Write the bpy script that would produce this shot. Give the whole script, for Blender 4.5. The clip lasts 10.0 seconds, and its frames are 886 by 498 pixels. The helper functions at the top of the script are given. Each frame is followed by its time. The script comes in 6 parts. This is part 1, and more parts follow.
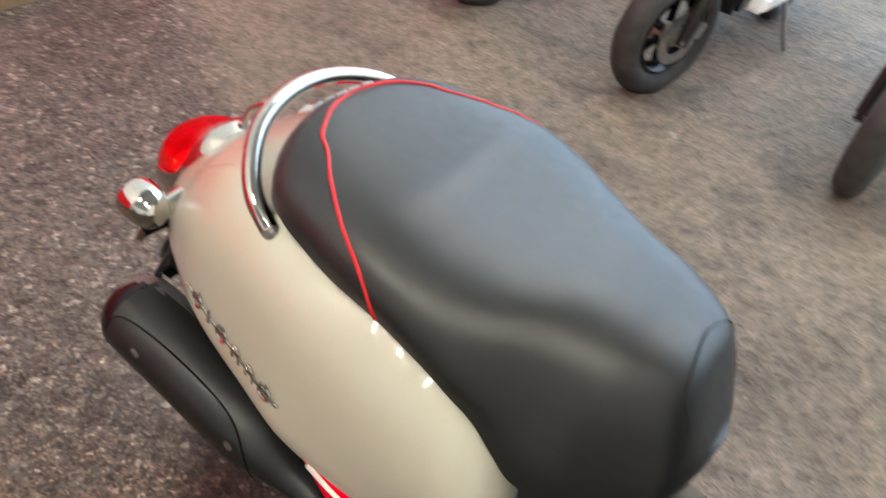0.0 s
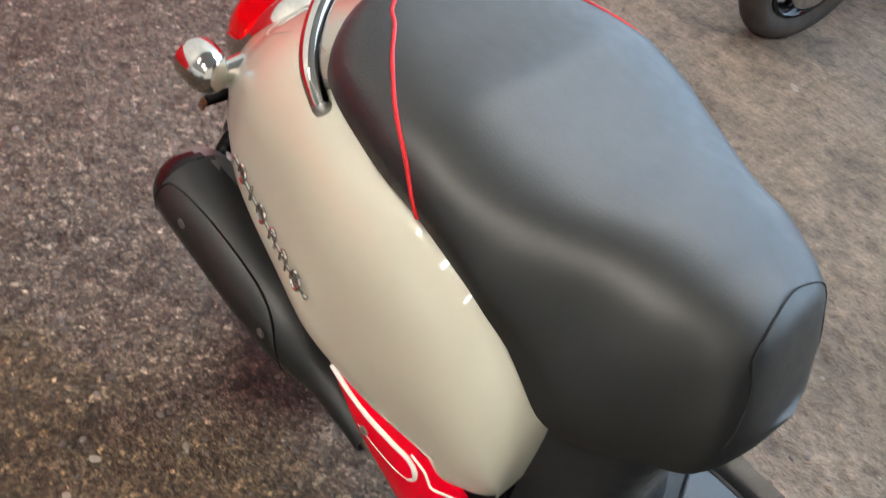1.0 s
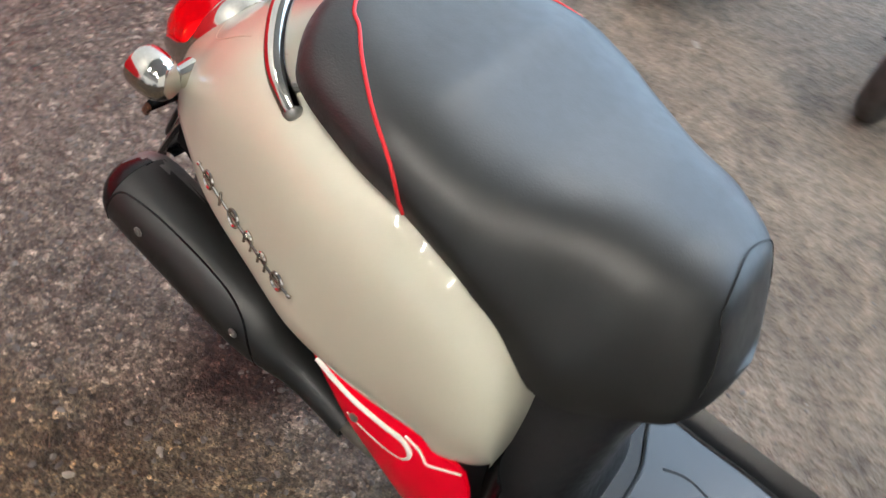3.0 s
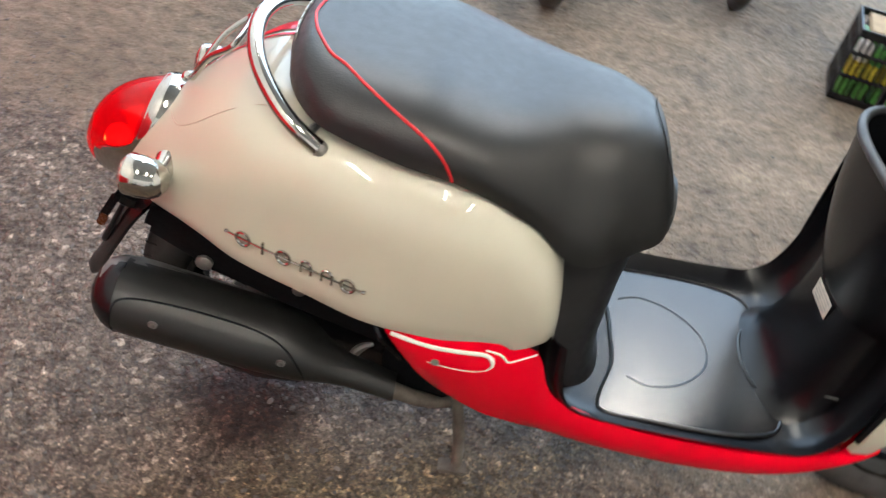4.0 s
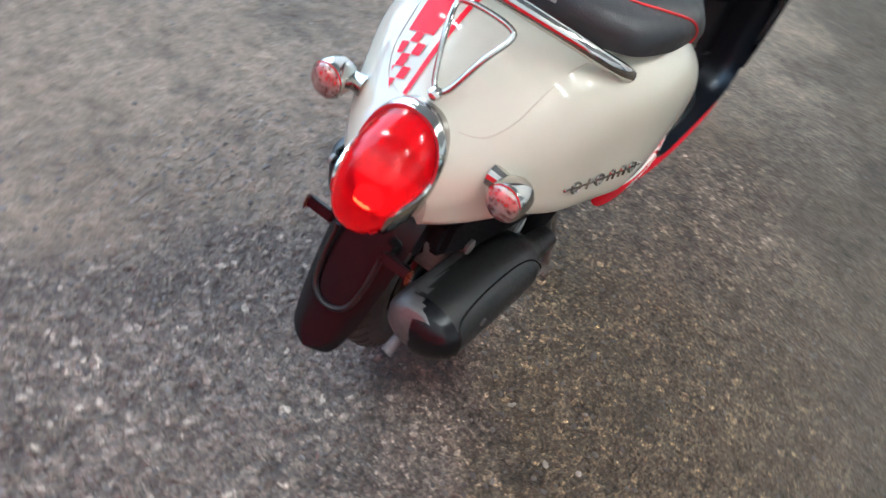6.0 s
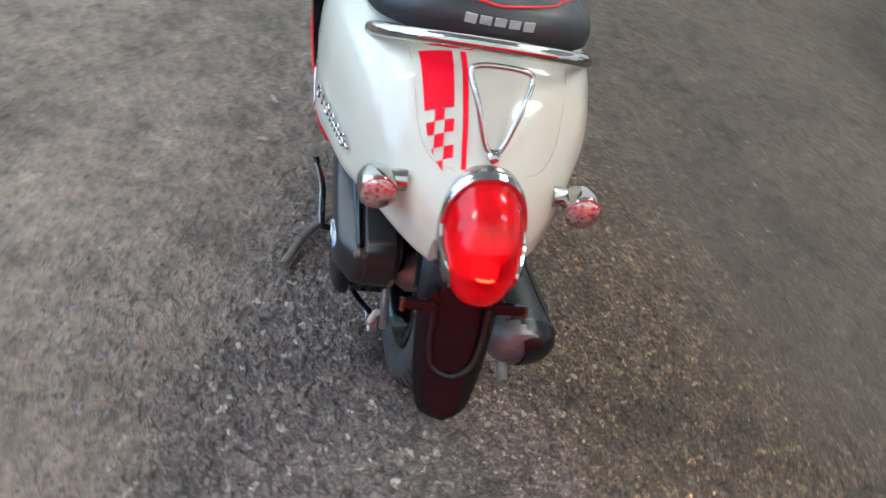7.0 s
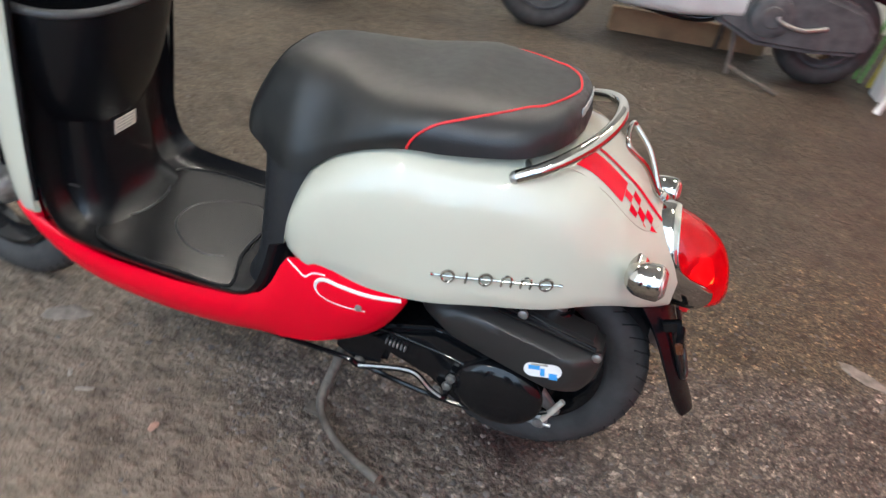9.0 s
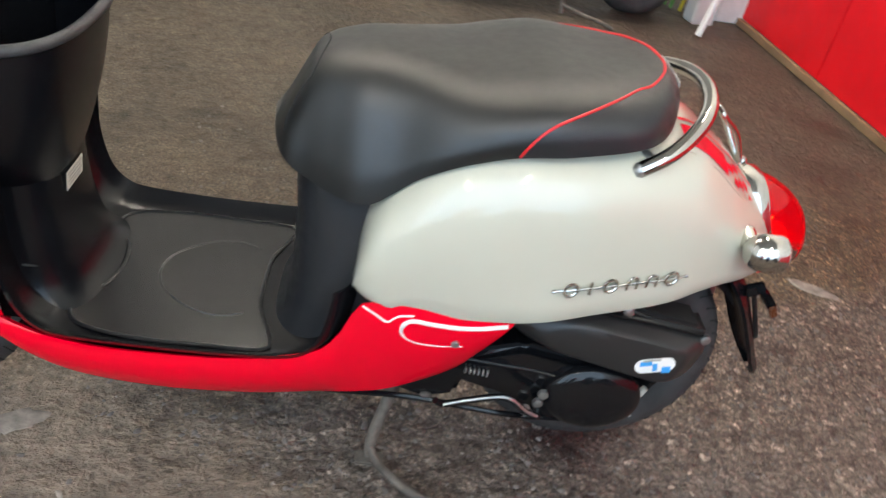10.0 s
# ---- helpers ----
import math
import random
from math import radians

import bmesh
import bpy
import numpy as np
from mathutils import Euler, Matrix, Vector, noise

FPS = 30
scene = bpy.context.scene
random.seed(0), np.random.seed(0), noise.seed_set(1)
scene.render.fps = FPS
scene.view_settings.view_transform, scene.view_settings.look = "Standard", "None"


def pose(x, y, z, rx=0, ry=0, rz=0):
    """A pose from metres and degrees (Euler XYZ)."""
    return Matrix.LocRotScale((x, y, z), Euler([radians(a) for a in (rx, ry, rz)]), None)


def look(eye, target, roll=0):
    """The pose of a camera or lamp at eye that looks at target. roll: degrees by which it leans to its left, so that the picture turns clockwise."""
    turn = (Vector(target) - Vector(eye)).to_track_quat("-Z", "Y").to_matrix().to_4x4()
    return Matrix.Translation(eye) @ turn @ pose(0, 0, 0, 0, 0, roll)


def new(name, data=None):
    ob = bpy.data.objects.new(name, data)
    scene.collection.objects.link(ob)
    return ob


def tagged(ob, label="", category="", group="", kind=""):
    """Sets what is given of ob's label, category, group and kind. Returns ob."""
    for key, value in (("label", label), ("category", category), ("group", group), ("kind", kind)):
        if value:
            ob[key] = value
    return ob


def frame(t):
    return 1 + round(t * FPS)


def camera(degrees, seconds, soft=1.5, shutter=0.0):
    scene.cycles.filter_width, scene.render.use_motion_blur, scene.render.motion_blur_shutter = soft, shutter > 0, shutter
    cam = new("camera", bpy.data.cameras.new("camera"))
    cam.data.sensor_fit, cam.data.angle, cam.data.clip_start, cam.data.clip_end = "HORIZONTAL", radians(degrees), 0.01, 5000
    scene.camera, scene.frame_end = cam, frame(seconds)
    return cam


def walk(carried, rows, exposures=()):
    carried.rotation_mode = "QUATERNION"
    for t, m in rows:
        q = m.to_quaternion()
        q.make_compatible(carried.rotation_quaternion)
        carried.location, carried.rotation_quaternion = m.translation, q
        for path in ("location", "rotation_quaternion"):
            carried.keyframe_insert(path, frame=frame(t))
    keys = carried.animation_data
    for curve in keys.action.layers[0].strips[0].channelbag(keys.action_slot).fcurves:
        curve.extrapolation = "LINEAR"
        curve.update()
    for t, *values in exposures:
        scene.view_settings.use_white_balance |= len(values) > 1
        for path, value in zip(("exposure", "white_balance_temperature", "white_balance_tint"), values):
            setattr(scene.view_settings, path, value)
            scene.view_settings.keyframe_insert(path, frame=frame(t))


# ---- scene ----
FOV = 58.09
cam = camera(FOV, 10.0, soft=1.3, shutter=0.5)
# seconds, eye, Euler turn in degrees
PATH = [
    (0, 0.5167, -0.6323, 1.1703, 50.43, -11.27, 36.05),
    (0.5, 0.4808, -0.5766, 1.1604, 49.91, -10.43, 42.92),
    (1, 0.5212, -0.5692, 1.1072, 43.03, -13.33, 46.59),
    (1.5, 0.5181, -0.5734, 1.1139, 41.76, -14.84, 47.81),
    (2, 0.5186, -0.5708, 1.1234, 42.39, -14.44, 47.53),
    (2.5, 0.5138, -0.5670, 1.1206, 42.22, -14.26, 45.99),
    (2.7, 0.5059, -0.5673, 1.1175, 41.77, -14.45, 44.58),
    (3.8, 0.2780, -0.9100, 1.1870, 48.28, -10.93, 10.54),
    (4, 0.2030, -0.9160, 1.1860, 48.24, -9.70, 5.13),
    (4.5, -0.0600, -0.8696, 1.1974, 45.08, -10.89, -4.34),
    (5, -0.4021, -0.8209, 1.1864, 43.75, -14.13, -19.20),
    (5.5, -0.6810, -0.6595, 1.1919, 43.23, -15.13, -34.94),
    (5.7, -0.7609, -0.5554, 1.1873, 42.26, -14.26, -41.62),
    (6.8, -0.9752, 0.1687, 1.2184, 45.78, -13.77, -88.35),
    (7, -0.9267, 0.3232, 1.2399, 44.57, -13.95, -96.66),
    (7.5, -0.8649, 0.6377, 1.1941, 50.50, -15.45, -113.22),
    (8, -0.6478, 0.9376, 1.2004, 51.91, -13.67, -130.15),
    (8.5, -0.3421, 1.0640, 1.1952, 52.63, -9.51, -146.66),
    (9, -0.0399, 1.1409, 1.1618, 55.66, -9.64, -161.71),
    (9.5, 0.1949, 1.0574, 1.0932, 57.11, -9.31, -172.92),
    (10, 0.4233, 1.0316, 1.0760, 55.67, -9.69, 178.87),
]
EXPOSURES = [(0.0, 0.44, 6200, 10), (0.6, 0.42, 6150, 11), (2.5, 0.44, 5900, 11), (4.0, 0.46, 6150, 11), (4.5, 0.46, 6150, 11), (5.5, 0.56, 5300, 8), (7.0, 0.36, 5380, 7), (8.0, 0.31, 5430, 7), (9.0, 0.25, 6100, 12), (10.0, 0.27, 6350, 11)]
walk(cam, [(t, pose(x, y, z, a, b, c)) for t, x, y, z, a, b, c in PATH], EXPOSURES)

# ---- daylight through the open shop front, and ceiling tubes ----
world = bpy.data.worlds.new("sky")
scene.world = world
world.use_nodes = True
wn = world.node_tree.nodes
sky = wn.new("ShaderNodeTexSky")
sky.sky_type = "NISHITA"
sky.sun_disc = False
sky.sun_elevation = radians(48)
sky.sun_rotation = radians(200)
world.node_tree.links.new(sky.outputs[0], wn["Background"].inputs[0])
wn["Background"].inputs[1].default_value = 0.12


def lamp(name, kind, m, energy, color, **more):
    data = bpy.data.lights.new(name, kind)
    data.energy, data.color = energy, color
    if kind == "AREA":
        data.shape, data.size, data.size_y = "RECTANGLE", more["sx"], more["sy"]
    else:
        data.angle = more["angle"]
    ob = new(name, data)
    ob.matrix_world = m
    return ob


lamp("sun", "SUN", look((2, -3, 8), (0, 0, 0)), 1.2, (1.0, 0.95, 0.88), angle=radians(12))
# the open front of the shop
lamp("front_opening_daylight", "AREA", look((1.3, 4.05, 2.85), (1.3, 0.0, 1.75)), 312, (0.655, 0.845, 1.0), sx=7.2, sy=4.9)

# ---- materials ----
def nodes_of(name):
    m = bpy.data.materials.new(name)
    m.use_nodes = True
    nt = m.node_tree
    return m, nt, nt.nodes["Principled BSDF"]


def ramp(nt, fac, stops):
    r = nt.nodes.new("ShaderNodeValToRGB")
    while len(r.color_ramp.elements) < len(stops):
        r.color_ramp.elements.new(0.5)
    for e, (p, c) in zip(r.color_ramp.elements, stops):
        e.position, e.color = p, (*c, 1)
    nt.links.new(fac, r.inputs[0])
    return r.outputs[0]


def tex(nt, kind, scale, coords="Object", detail=4.0, rough=0.55, stretch=None):
    tc = nt.nodes.new("ShaderNodeTexCoord")
    out = tc.outputs[coords]
    if stretch:
        mp = nt.nodes.new("ShaderNodeMapping")
        mp.inputs["Scale"].default_value = stretch
        nt.links.new(out, mp.inputs[0])
        out = mp.outputs[0]
    if kind == "noise":
        n = nt.nodes.new("ShaderNodeTexNoise")
        n.inputs["Detail"].default_value, n.inputs["Roughness"].default_value = detail, rough
    else:
        n = nt.nodes.new("ShaderNodeTexVoronoi")
    n.inputs["Scale"].default_value = scale
    nt.links.new(out, n.inputs["Vector"])
    return n.outputs[0]


def bump(nt, b, height, strength, distance, under=None):
    n = nt.nodes.new("ShaderNodeBump")
    n.inputs["Strength"].default_value, n.inputs["Distance"].default_value = strength, distance
    nt.links.new(height, n.inputs["Height"])
    if under is not None:
        nt.links.new(under, n.inputs["Normal"])
    nt.links.new(n.outputs[0], b.inputs["Normal"])
    return n.outputs[0]


def mixed(nt, fac, a, c, mode="MIX"):
    n = nt.nodes.new("ShaderNodeMix")
    n.data_type, n.blend_type = "RGBA", mode
    for sock, v in ((n.inputs[0], fac), (n.inputs[6], a), (n.inputs[7], c)):
        if isinstance(v, (int, float)):
            sock.default_value = v
        elif isinstance(v, tuple):
            sock.default_value = (*v, 1)
        else:
            nt.links.new(v, sock)
    return n.outputs[2]


def simple(name, color, rough=0.5, metal=0.0, vary=0.25, scale=14.0, grain=0.0, grain_scale=300.0, coat=0.0, spec=0.5, rvary=0.12):
    """A surface with mottling at two scales, uneven gloss and, with grain, a fine relief."""
    m, nt, b = nodes_of(name)
    big, fine = tex(nt, "noise", scale), tex(nt, "noise", scale * 9, detail=6)
    dark, light = tuple(c * (1 - vary) for c in color), tuple(min(1, c * (1 + vary)) for c in color)
    col = ramp(nt, big, [(0.3, dark), (0.7, light)])
    col2 = ramp(nt, fine, [(0.3, tuple(1 - vary * 0.5 for _ in range(3))), (0.65, (1, 1, 1))])
    nt.links.new(mixed(nt, 1.0, col, col2, "MULTIPLY"), b.inputs["Base Color"])
    rr = ramp(nt, fine, [(0.25, (max(0.02, rough - rvary),) * 3), (0.75, (min(1, rough + rvary),) * 3)])
    nt.links.new(rr, b.inputs["Roughness"])
    b.inputs["Metallic"].default_value = metal
    b.inputs["Specular IOR Level"].default_value = spec
    b.inputs["Coat Weight"].default_value = coat
    b.inputs["Coat Roughness"].default_value = 0.04
    if grain:
        bump(nt, b, tex(nt, "noise", grain_scale, detail=3), grain, 0.002)
    return m


CREAM = simple("cream_paint", (0.53, 0.512, 0.412), 0.30, vary=0.02, scale=4, coat=1.0, rvary=0.02, spec=0.35)
RED = simple("red_paint", (0.80, 0.0, 0.016), 0.40, vary=0.02, scale=5, coat=0.6, rvary=0.01, spec=0.0)
WHITE = simple("white_decal", (0.82, 0.80, 0.76), 0.35, vary=0.04)
DECAL = simple("red_decal", (0.74, 0.0, 0.018), 0.4, vary=0.05, scale=30, spec=0.1, coat=0.3)
CHROME = simple("chrome", (0.52, 0.505, 0.47), 0.09, metal=1.0, vary=0.05, rvary=0.05)
STEEL = simple("bare_steel", (0.42, 0.41, 0.39), 0.38, metal=0.9, vary=0.3, scale=40)
ALLOY = simple("dirty_alloy", (0.36, 0.35, 0.33), 0.5, metal=0.7, vary=0.35, scale=40, grain=0.3, grain_scale=120)
BLACK = simple("black_plastic", (0.0055, 0.0058, 0.0072), 0.27, vary=0.01, scale=3, spec=0.30, rvary=0.004)
GLOSS = simple("gloss_black_paint", (0.006, 0.006, 0.0068), 0.12, vary=0.02, scale=12, rvary=0.06, spec=0.38)
GREY = simple("grey_black_plastic", (0.009, 0.009, 0.0095), 0.30, vary=0.03, scale=6, grain=0.1, grain_scale=420, rvary=0.015)
AIRBOX = simple("worn_matt_plastic", (0.021, 0.0195, 0.0185), 0.40, vary=0.12, scale=9, grain=0.08, grain_scale=420, rvary=0.03)
VINYL = simple("seat_vinyl", (0.0085, 0.0087, 0.0082), 0.45, vary=0.05, scale=7, grain=0.08, grain_scale=420, spec=0.66, rvary=0.05)
VINYLSIDE = simple("seat_side_vinyl", (0.017, 0.017, 0.0185), 0.42, vary=0.12, scale=9, grain=0.2, grain_scale=420)
# near-black that puts the underbody's shade into the colour
SHADEBLACK = simple("shade_black", (0.0040, 0.0042, 0.0050), 0.8, vary=0.2, scale=20, spec=0.12)
GROOVE = simple("tyre_groove", (0.016, 0.016, 0.016), 0.8, vary=0.2, scale=20)
RUBBER = simple("tyre_rubber", (0.043, 0.041, 0.040), 0.66, vary=0.35, scale=20, grain=0.25, grain_scale=200)
MUFFLER = simple("satin_black_metal", (0.012, 0.0122, 0.0118), 0.42, metal=0.1, vary=0.2, scale=16, grain=0.12, grain_scale=260)
CANMETAL = simple("heat_dulled_steel", (0.19, 0.185, 0.18), 0.45, metal=0.6, vary=0.3, scale=24)
RUSTY = simple("rust_stained_steel", (0.15, 0.128, 0.107), 0.7, metal=0.35, vary=0.45, scale=30, grain=0.4, grain_scale=150)
WOOD = simple("raw_pine", (0.27, 0.17, 0.09), 0.65, vary=0.28, scale=7, grain=0.3, grain_scale=90)
REDWALL = simple("red_wall_paint", (0.76, 0.0, 0.008), 0.5, vary=0.10, scale=3, grain=0.1, grain_scale=60)
PLASTER = simple("white_wall_paint", (0.70, 0.69, 0.66), 0.7, vary=0.10, scale=2, grain=0.2, grain_scale=80)
GREYPAINT = simple("grey_wall_paint", (0.23, 0.225, 0.215), 0.75, vary=0.15, scale=2, grain=0.2, grain_scale=80)
PVC = simple("white_pipe_plastic", (0.72, 0.71, 0.68), 0.4, vary=0.1, scale=18)
LABELMAT = simple("aged_paper_label", (0.66, 0.62, 0.52), 0.6, vary=0.12, scale=60)
LABELINK = simple("label_print", (0.40, 0.38, 0.33), 0.6, vary=0.2, scale=90)
STICKBLUE = simple("blue_sticker", (0.05, 0.33, 0.72), 0.35, vary=0.12, scale=80)
AMBER = simple("amber_reflector", (0.09, 0.028, 0.010), 0.25, vary=0.2, scale=40, coat=0.4)
WORNRIM = simple("worn_grey_rim", (0.055, 0.055, 0.056), 0.5, vary=0.3, scale=30, grain=0.3)
PIPING = simple("red_piping", (0.62, 0.012, 0.018), 0.45, vary=0.15, scale=50)
PALESILVER = simple("silver_print", (0.44, 0.44, 0.43), 0.4, metal=0.3, vary=0.1, scale=80)
MATRUBBER = simple("worn_rubber_mat", (0.011, 0.0105, 0.0108), 0.25, vary=0.02, scale=4, spec=0.72, rvary=0.01)
THREAD = simple("stitch_thread", (0.012, 0.012, 0.012), 0.8, vary=0.2, scale=90)
BLUEPAINT = simple("blue_paint", (0.010, 0.22, 0.66), 0.25, vary=0.06, scale=6, coat=0.5)
WHITEPAINT = simple("white_scooter_paint", (0.72, 0.71, 0.68), 0.35, vary=0.08, scale=8, coat=0.3)
GREYENGINE = simple("dusty_grey_casting", (0.115, 0.114, 0.115), 0.6, metal=0.3, vary=0.3, scale=18, grain=0.35, grain_scale=140)
GREENPACK = simple("green_packaging", (0.10, 0.34, 0.06), 0.4, vary=0.3, scale=60)
YELLOWPACK = simple("yellow_packaging", (0.62, 0.50, 0.03), 0.4, vary=0.25, scale=60)
CARD = simple("brown_cardboard", (0.36, 0.27, 0.17), 0.8, vary=0.15, scale=30)


def lens_red():
    """Red plastic one can partly look through to the bulb."""
    m, nt, b = nodes_of("red_lens")
    n = tex(nt, "noise", 60)
    nt.links.new(ramp(nt, n, [(0.3, (0.46, 0.0, 0.003)), (0.7, (0.54, 0.0, 0.004))]), b.inputs["Base Color"])
    b.inputs["Roughness"].default_value = 0.14
    b.inputs["Coat Weight"].default_value = 0.9
    b.inputs["Specular IOR Level"].default_value = 0.1
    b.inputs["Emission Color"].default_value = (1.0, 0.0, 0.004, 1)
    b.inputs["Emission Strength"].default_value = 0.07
    clear = nt.nodes.new("ShaderNodeBsdfTransparent")
    clear.inputs[0].default_value = (0.95, 0.04, 0.02, 1)
    mix = nt.nodes.new("ShaderNodeMixShader")
    mix.inputs[0].default_value = 0.4
    nt.links.new(b.outputs[0], mix.inputs[1])
    nt.links.new(clear.outputs[0], mix.inputs[2])
    nt.links.new(mix.outputs[0], nt.nodes["Material Output"].inputs["Surface"])
    return m


def glow(name, color, strength):
    m, nt, b = nodes_of(name)
    b.inputs["Base Color"].default_value = (*color, 1)
    b.inputs["Emission Color"].default_value = (*color, 1)
    b.inputs["Emission Strength"].default_value = strength
    return m


def signal_lens():
    m, nt, b = nodes_of("signal_lens")
    n = tex(nt, "voronoi", 160)
    nt.links.new(ramp(nt, n, [(0.1, (0.30, 0.06, 0.05)), (0.6, (0.62, 0.46, 0.42))]), b.inputs["Base Color"])
    b.inputs["Roughness"].default_value, b.inputs["Coat Weight"].default_value = 0.2, 0.8
    b.inputs["Metallic"].default_value = 0.7
    return m


def floor_material():
    """Coarse gravelly asphalt, trodden smooth and beige on the street side, brown and oily on the other."""
    m, nt, b = nodes_of("worn_shop_floor")
    tc = nt.nodes.new("ShaderNodeTexCoord")
    pos = tc.outputs["Object"]
    sep_p = nt.nodes.new("ShaderNodeSeparateXYZ")
    nt.links.new(pos, sep_p.inputs[0])

    def cells(scale, warp=0.014):
        v = nt.nodes.new("ShaderNodeTexVoronoi")
        v.inputs["Scale"].default_value = scale
        nz = nt.nodes.new("ShaderNodeTexNoise")
        nz.inputs["Scale"].default_value = scale * 0.6
        add = nt.nodes.new("ShaderNodeMixRGB")
        add.blend_type, add.inputs[0].default_value = "LINEAR_LIGHT", warp * 90 / scale
        nt.links.new(pos, nz.inputs["Vector"])
        nt.links.new(pos, add.inputs[1])
        nt.links.new(nz.outputs["Color"], add.inputs[2])
        nt.links.new(add.outputs[0], v.inputs["Vector"])
        sep = nt.nodes.new("ShaderNodeSeparateColor")
        nt.links.new(v.outputs["Color"], sep.inputs[0])
        return v.outputs["Distance"], sep.outputs[0]

    def lin(sock, k, c):
        n = nt.nodes.new("ShaderNodeMath")
        n.operation = "MULTIPLY_ADD"
        n.inputs[1].default_value = k
        if isinstance(c, float):
            n.inputs[2].default_value = c
        else:
            nt.links.new(c, n.inputs[2])
        nt.links.new(sock, n.inputs[0])
        return n.outputs[0]

    px, py = sep_p.outputs[0], sep_p.outputs[1]
    peb_d, peb_c = cells(82)
    mid_d, mid_c = cells(230)
    fine_c = cells(420)[1]
    grit = tex(nt, "noise", 85, detail=9, rough=0.75)
    blot = tex(nt, "noise", 1.6, detail=7, rough=0.62)
    oil = tex(nt, "noise", 4.2, detail=9, rough=0.66)
    edge = tex(nt, "noise", 2.3, detail=8, rough=0.68)
    # coarse gravel
    peb = ramp(nt, peb_c, [(0.0, (0.122, 0.103, 0.094)), (0.4, (0.165, 0.141, 0.129)), (0.80, (0.195, 0.168, 0.154)), (0.93, (0.265, 0.230, 0.212)), (1.0, (0.46, 0.41, 0.375))])
    # joints between stones darkened: relief shade put into the colour
    gap_shade = ramp(nt, peb_d, [(0.0, (1.22, 1.21, 1.2)), (0.42, (1.0, 0.99, 0.98)), (0.75, (0.60, 0.58, 0.565))])
    small = ramp(nt, mid_c, [(0.0, (0.80, 0.79, 0.78)), (0.6, (1.0, 0.99, 0.97)), (0.90, (1.15, 1.14, 1.13)), (0.96, (1.9, 1.84, 1.76)), (1.0, (2.7, 2.6, 2.45))])
    loose = ramp(nt, lin(py, -1.6, lin(edge, 0.5, 0.25)), [(0.40, (0.15, 0.15, 0.15)), (0.75, (1, 1, 1))])
    small = mixed(nt, loose, (1, 1, 1), small)
    gravel = mixed(nt, 1.0, mixed(nt, 1.0, peb, gap_shade, "MULTIPLY"), small, "MULTIPLY")
    # trodden smooth and dusty
    smooth = ramp(nt, grit, [(0.26, (0.142, 0.115, 0.093)), (0.44, (0.193, 0.160, 0.133)), (0.58, (0.222, 0.186, 0.157)), (0.76, (0.275, 0.234, 0.200))])
    pits = ramp(nt, mid_c, [(0.0, (0.35, 0.33, 0.31)), (0.10, (0.8, 0.78, 0.76)), (0.3, (1, 1, 1)), (0.9, (1.05, 1.04, 1.02)), (0.97, (1.8, 1.72, 1.62))])
    smooth = mixed(nt, 0.22, smooth, pits, "MULTIPLY")
    # oily brown with pale specks
    oily = ramp(nt, grit, [(0.30, (0.062, 0.050, 0.037)), (0.50, (0.135, 0.111, 0.085)), (0.70, (0.245, 0.206, 0.160))])
    specks = ramp(nt, mid_c, [(0.0, (0.55, 0.54, 0.53)), (0.65, (1.0, 0.99, 0.96)), (0.92, (1.2, 1.17, 1.1)), (0.98, (1.9, 1.75, 1.5)), (1.0, (3.4, 3.1, 2.6))])
    chips = ramp(nt, peb_c, [(0.0, (0.7, 0.69, 0.67)), (0.9, (1.05, 1.04, 1.0)), (0.985, (2.4, 2.25, 2.0))])
    oily = mixed(nt, 1.0, mixed(nt, 1.0, oily, specks, "MULTIPLY"), chips, "MULTIPLY")
    # where each lies: a trodden lane on the street side, an oil patch on the workshop side
    lane = ramp(nt, lin(px, 0.50, lin(py, 1.05, lin(edge, 0.75, -0.22))), [(0.45, (0, 0, 0)), (0.60, (1, 1, 1))])
    drip = ramp(nt, lin(px, 0.55, lin(py, -1.35, lin(edge, 0.9, -0.28))), [(0.44, (0, 0, 0)), (0.56, (1, 1, 1))])
    drip_keep = ramp(nt, lin(px, 0.90, lin(py, 0.10, lin(edge, 0.8, -0.30))), [(0.48, (1, 1, 1)), (0.85, (0.12, 0.12, 0.12))])
    drip = mixed(nt, 1.0, drip, drip_keep, "MULTIPLY")
    c1 = mixed(nt, lane, gravel, smooth)
    c1 = mixed(nt, drip, c1, oily)
    # the smooth floor, toned to under half towards the back of the shop
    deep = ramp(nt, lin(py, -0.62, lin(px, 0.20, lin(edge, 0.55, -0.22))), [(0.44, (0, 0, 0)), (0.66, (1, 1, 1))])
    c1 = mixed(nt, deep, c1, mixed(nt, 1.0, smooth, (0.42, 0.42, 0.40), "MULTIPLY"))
    calm = nt.nodes.new("ShaderNodeMath")
    calm.operation = "MAXIMUM"
    nt.links.new(lane, calm.inputs[0])
    nt.links.new(deep, calm.inputs[1])
    calm = calm.outputs[0]
    tone = ramp(nt, blot, [(0.33, (0.74, 0.72, 0.70)), (0.5, (0.98, 0.97, 0.955)), (0.67, (1.22, 1.21, 1.19))])
    c2 = mixed(nt, 1.0, c1, tone, "MULTIPLY")
    stain = ramp(nt, oil, [(0.36, (0.52, 0.50, 0.47)), (0.47, (1, 1, 1)), (0.58, (1, 1, 1)), (0.68, (1.3, 1.29, 1.27))])
    c3 = mixed(nt, 0.85, c2, stain, "MULTIPLY")
    scuff = tex(nt, "noise", 10.5, detail=6, rough=0.6)
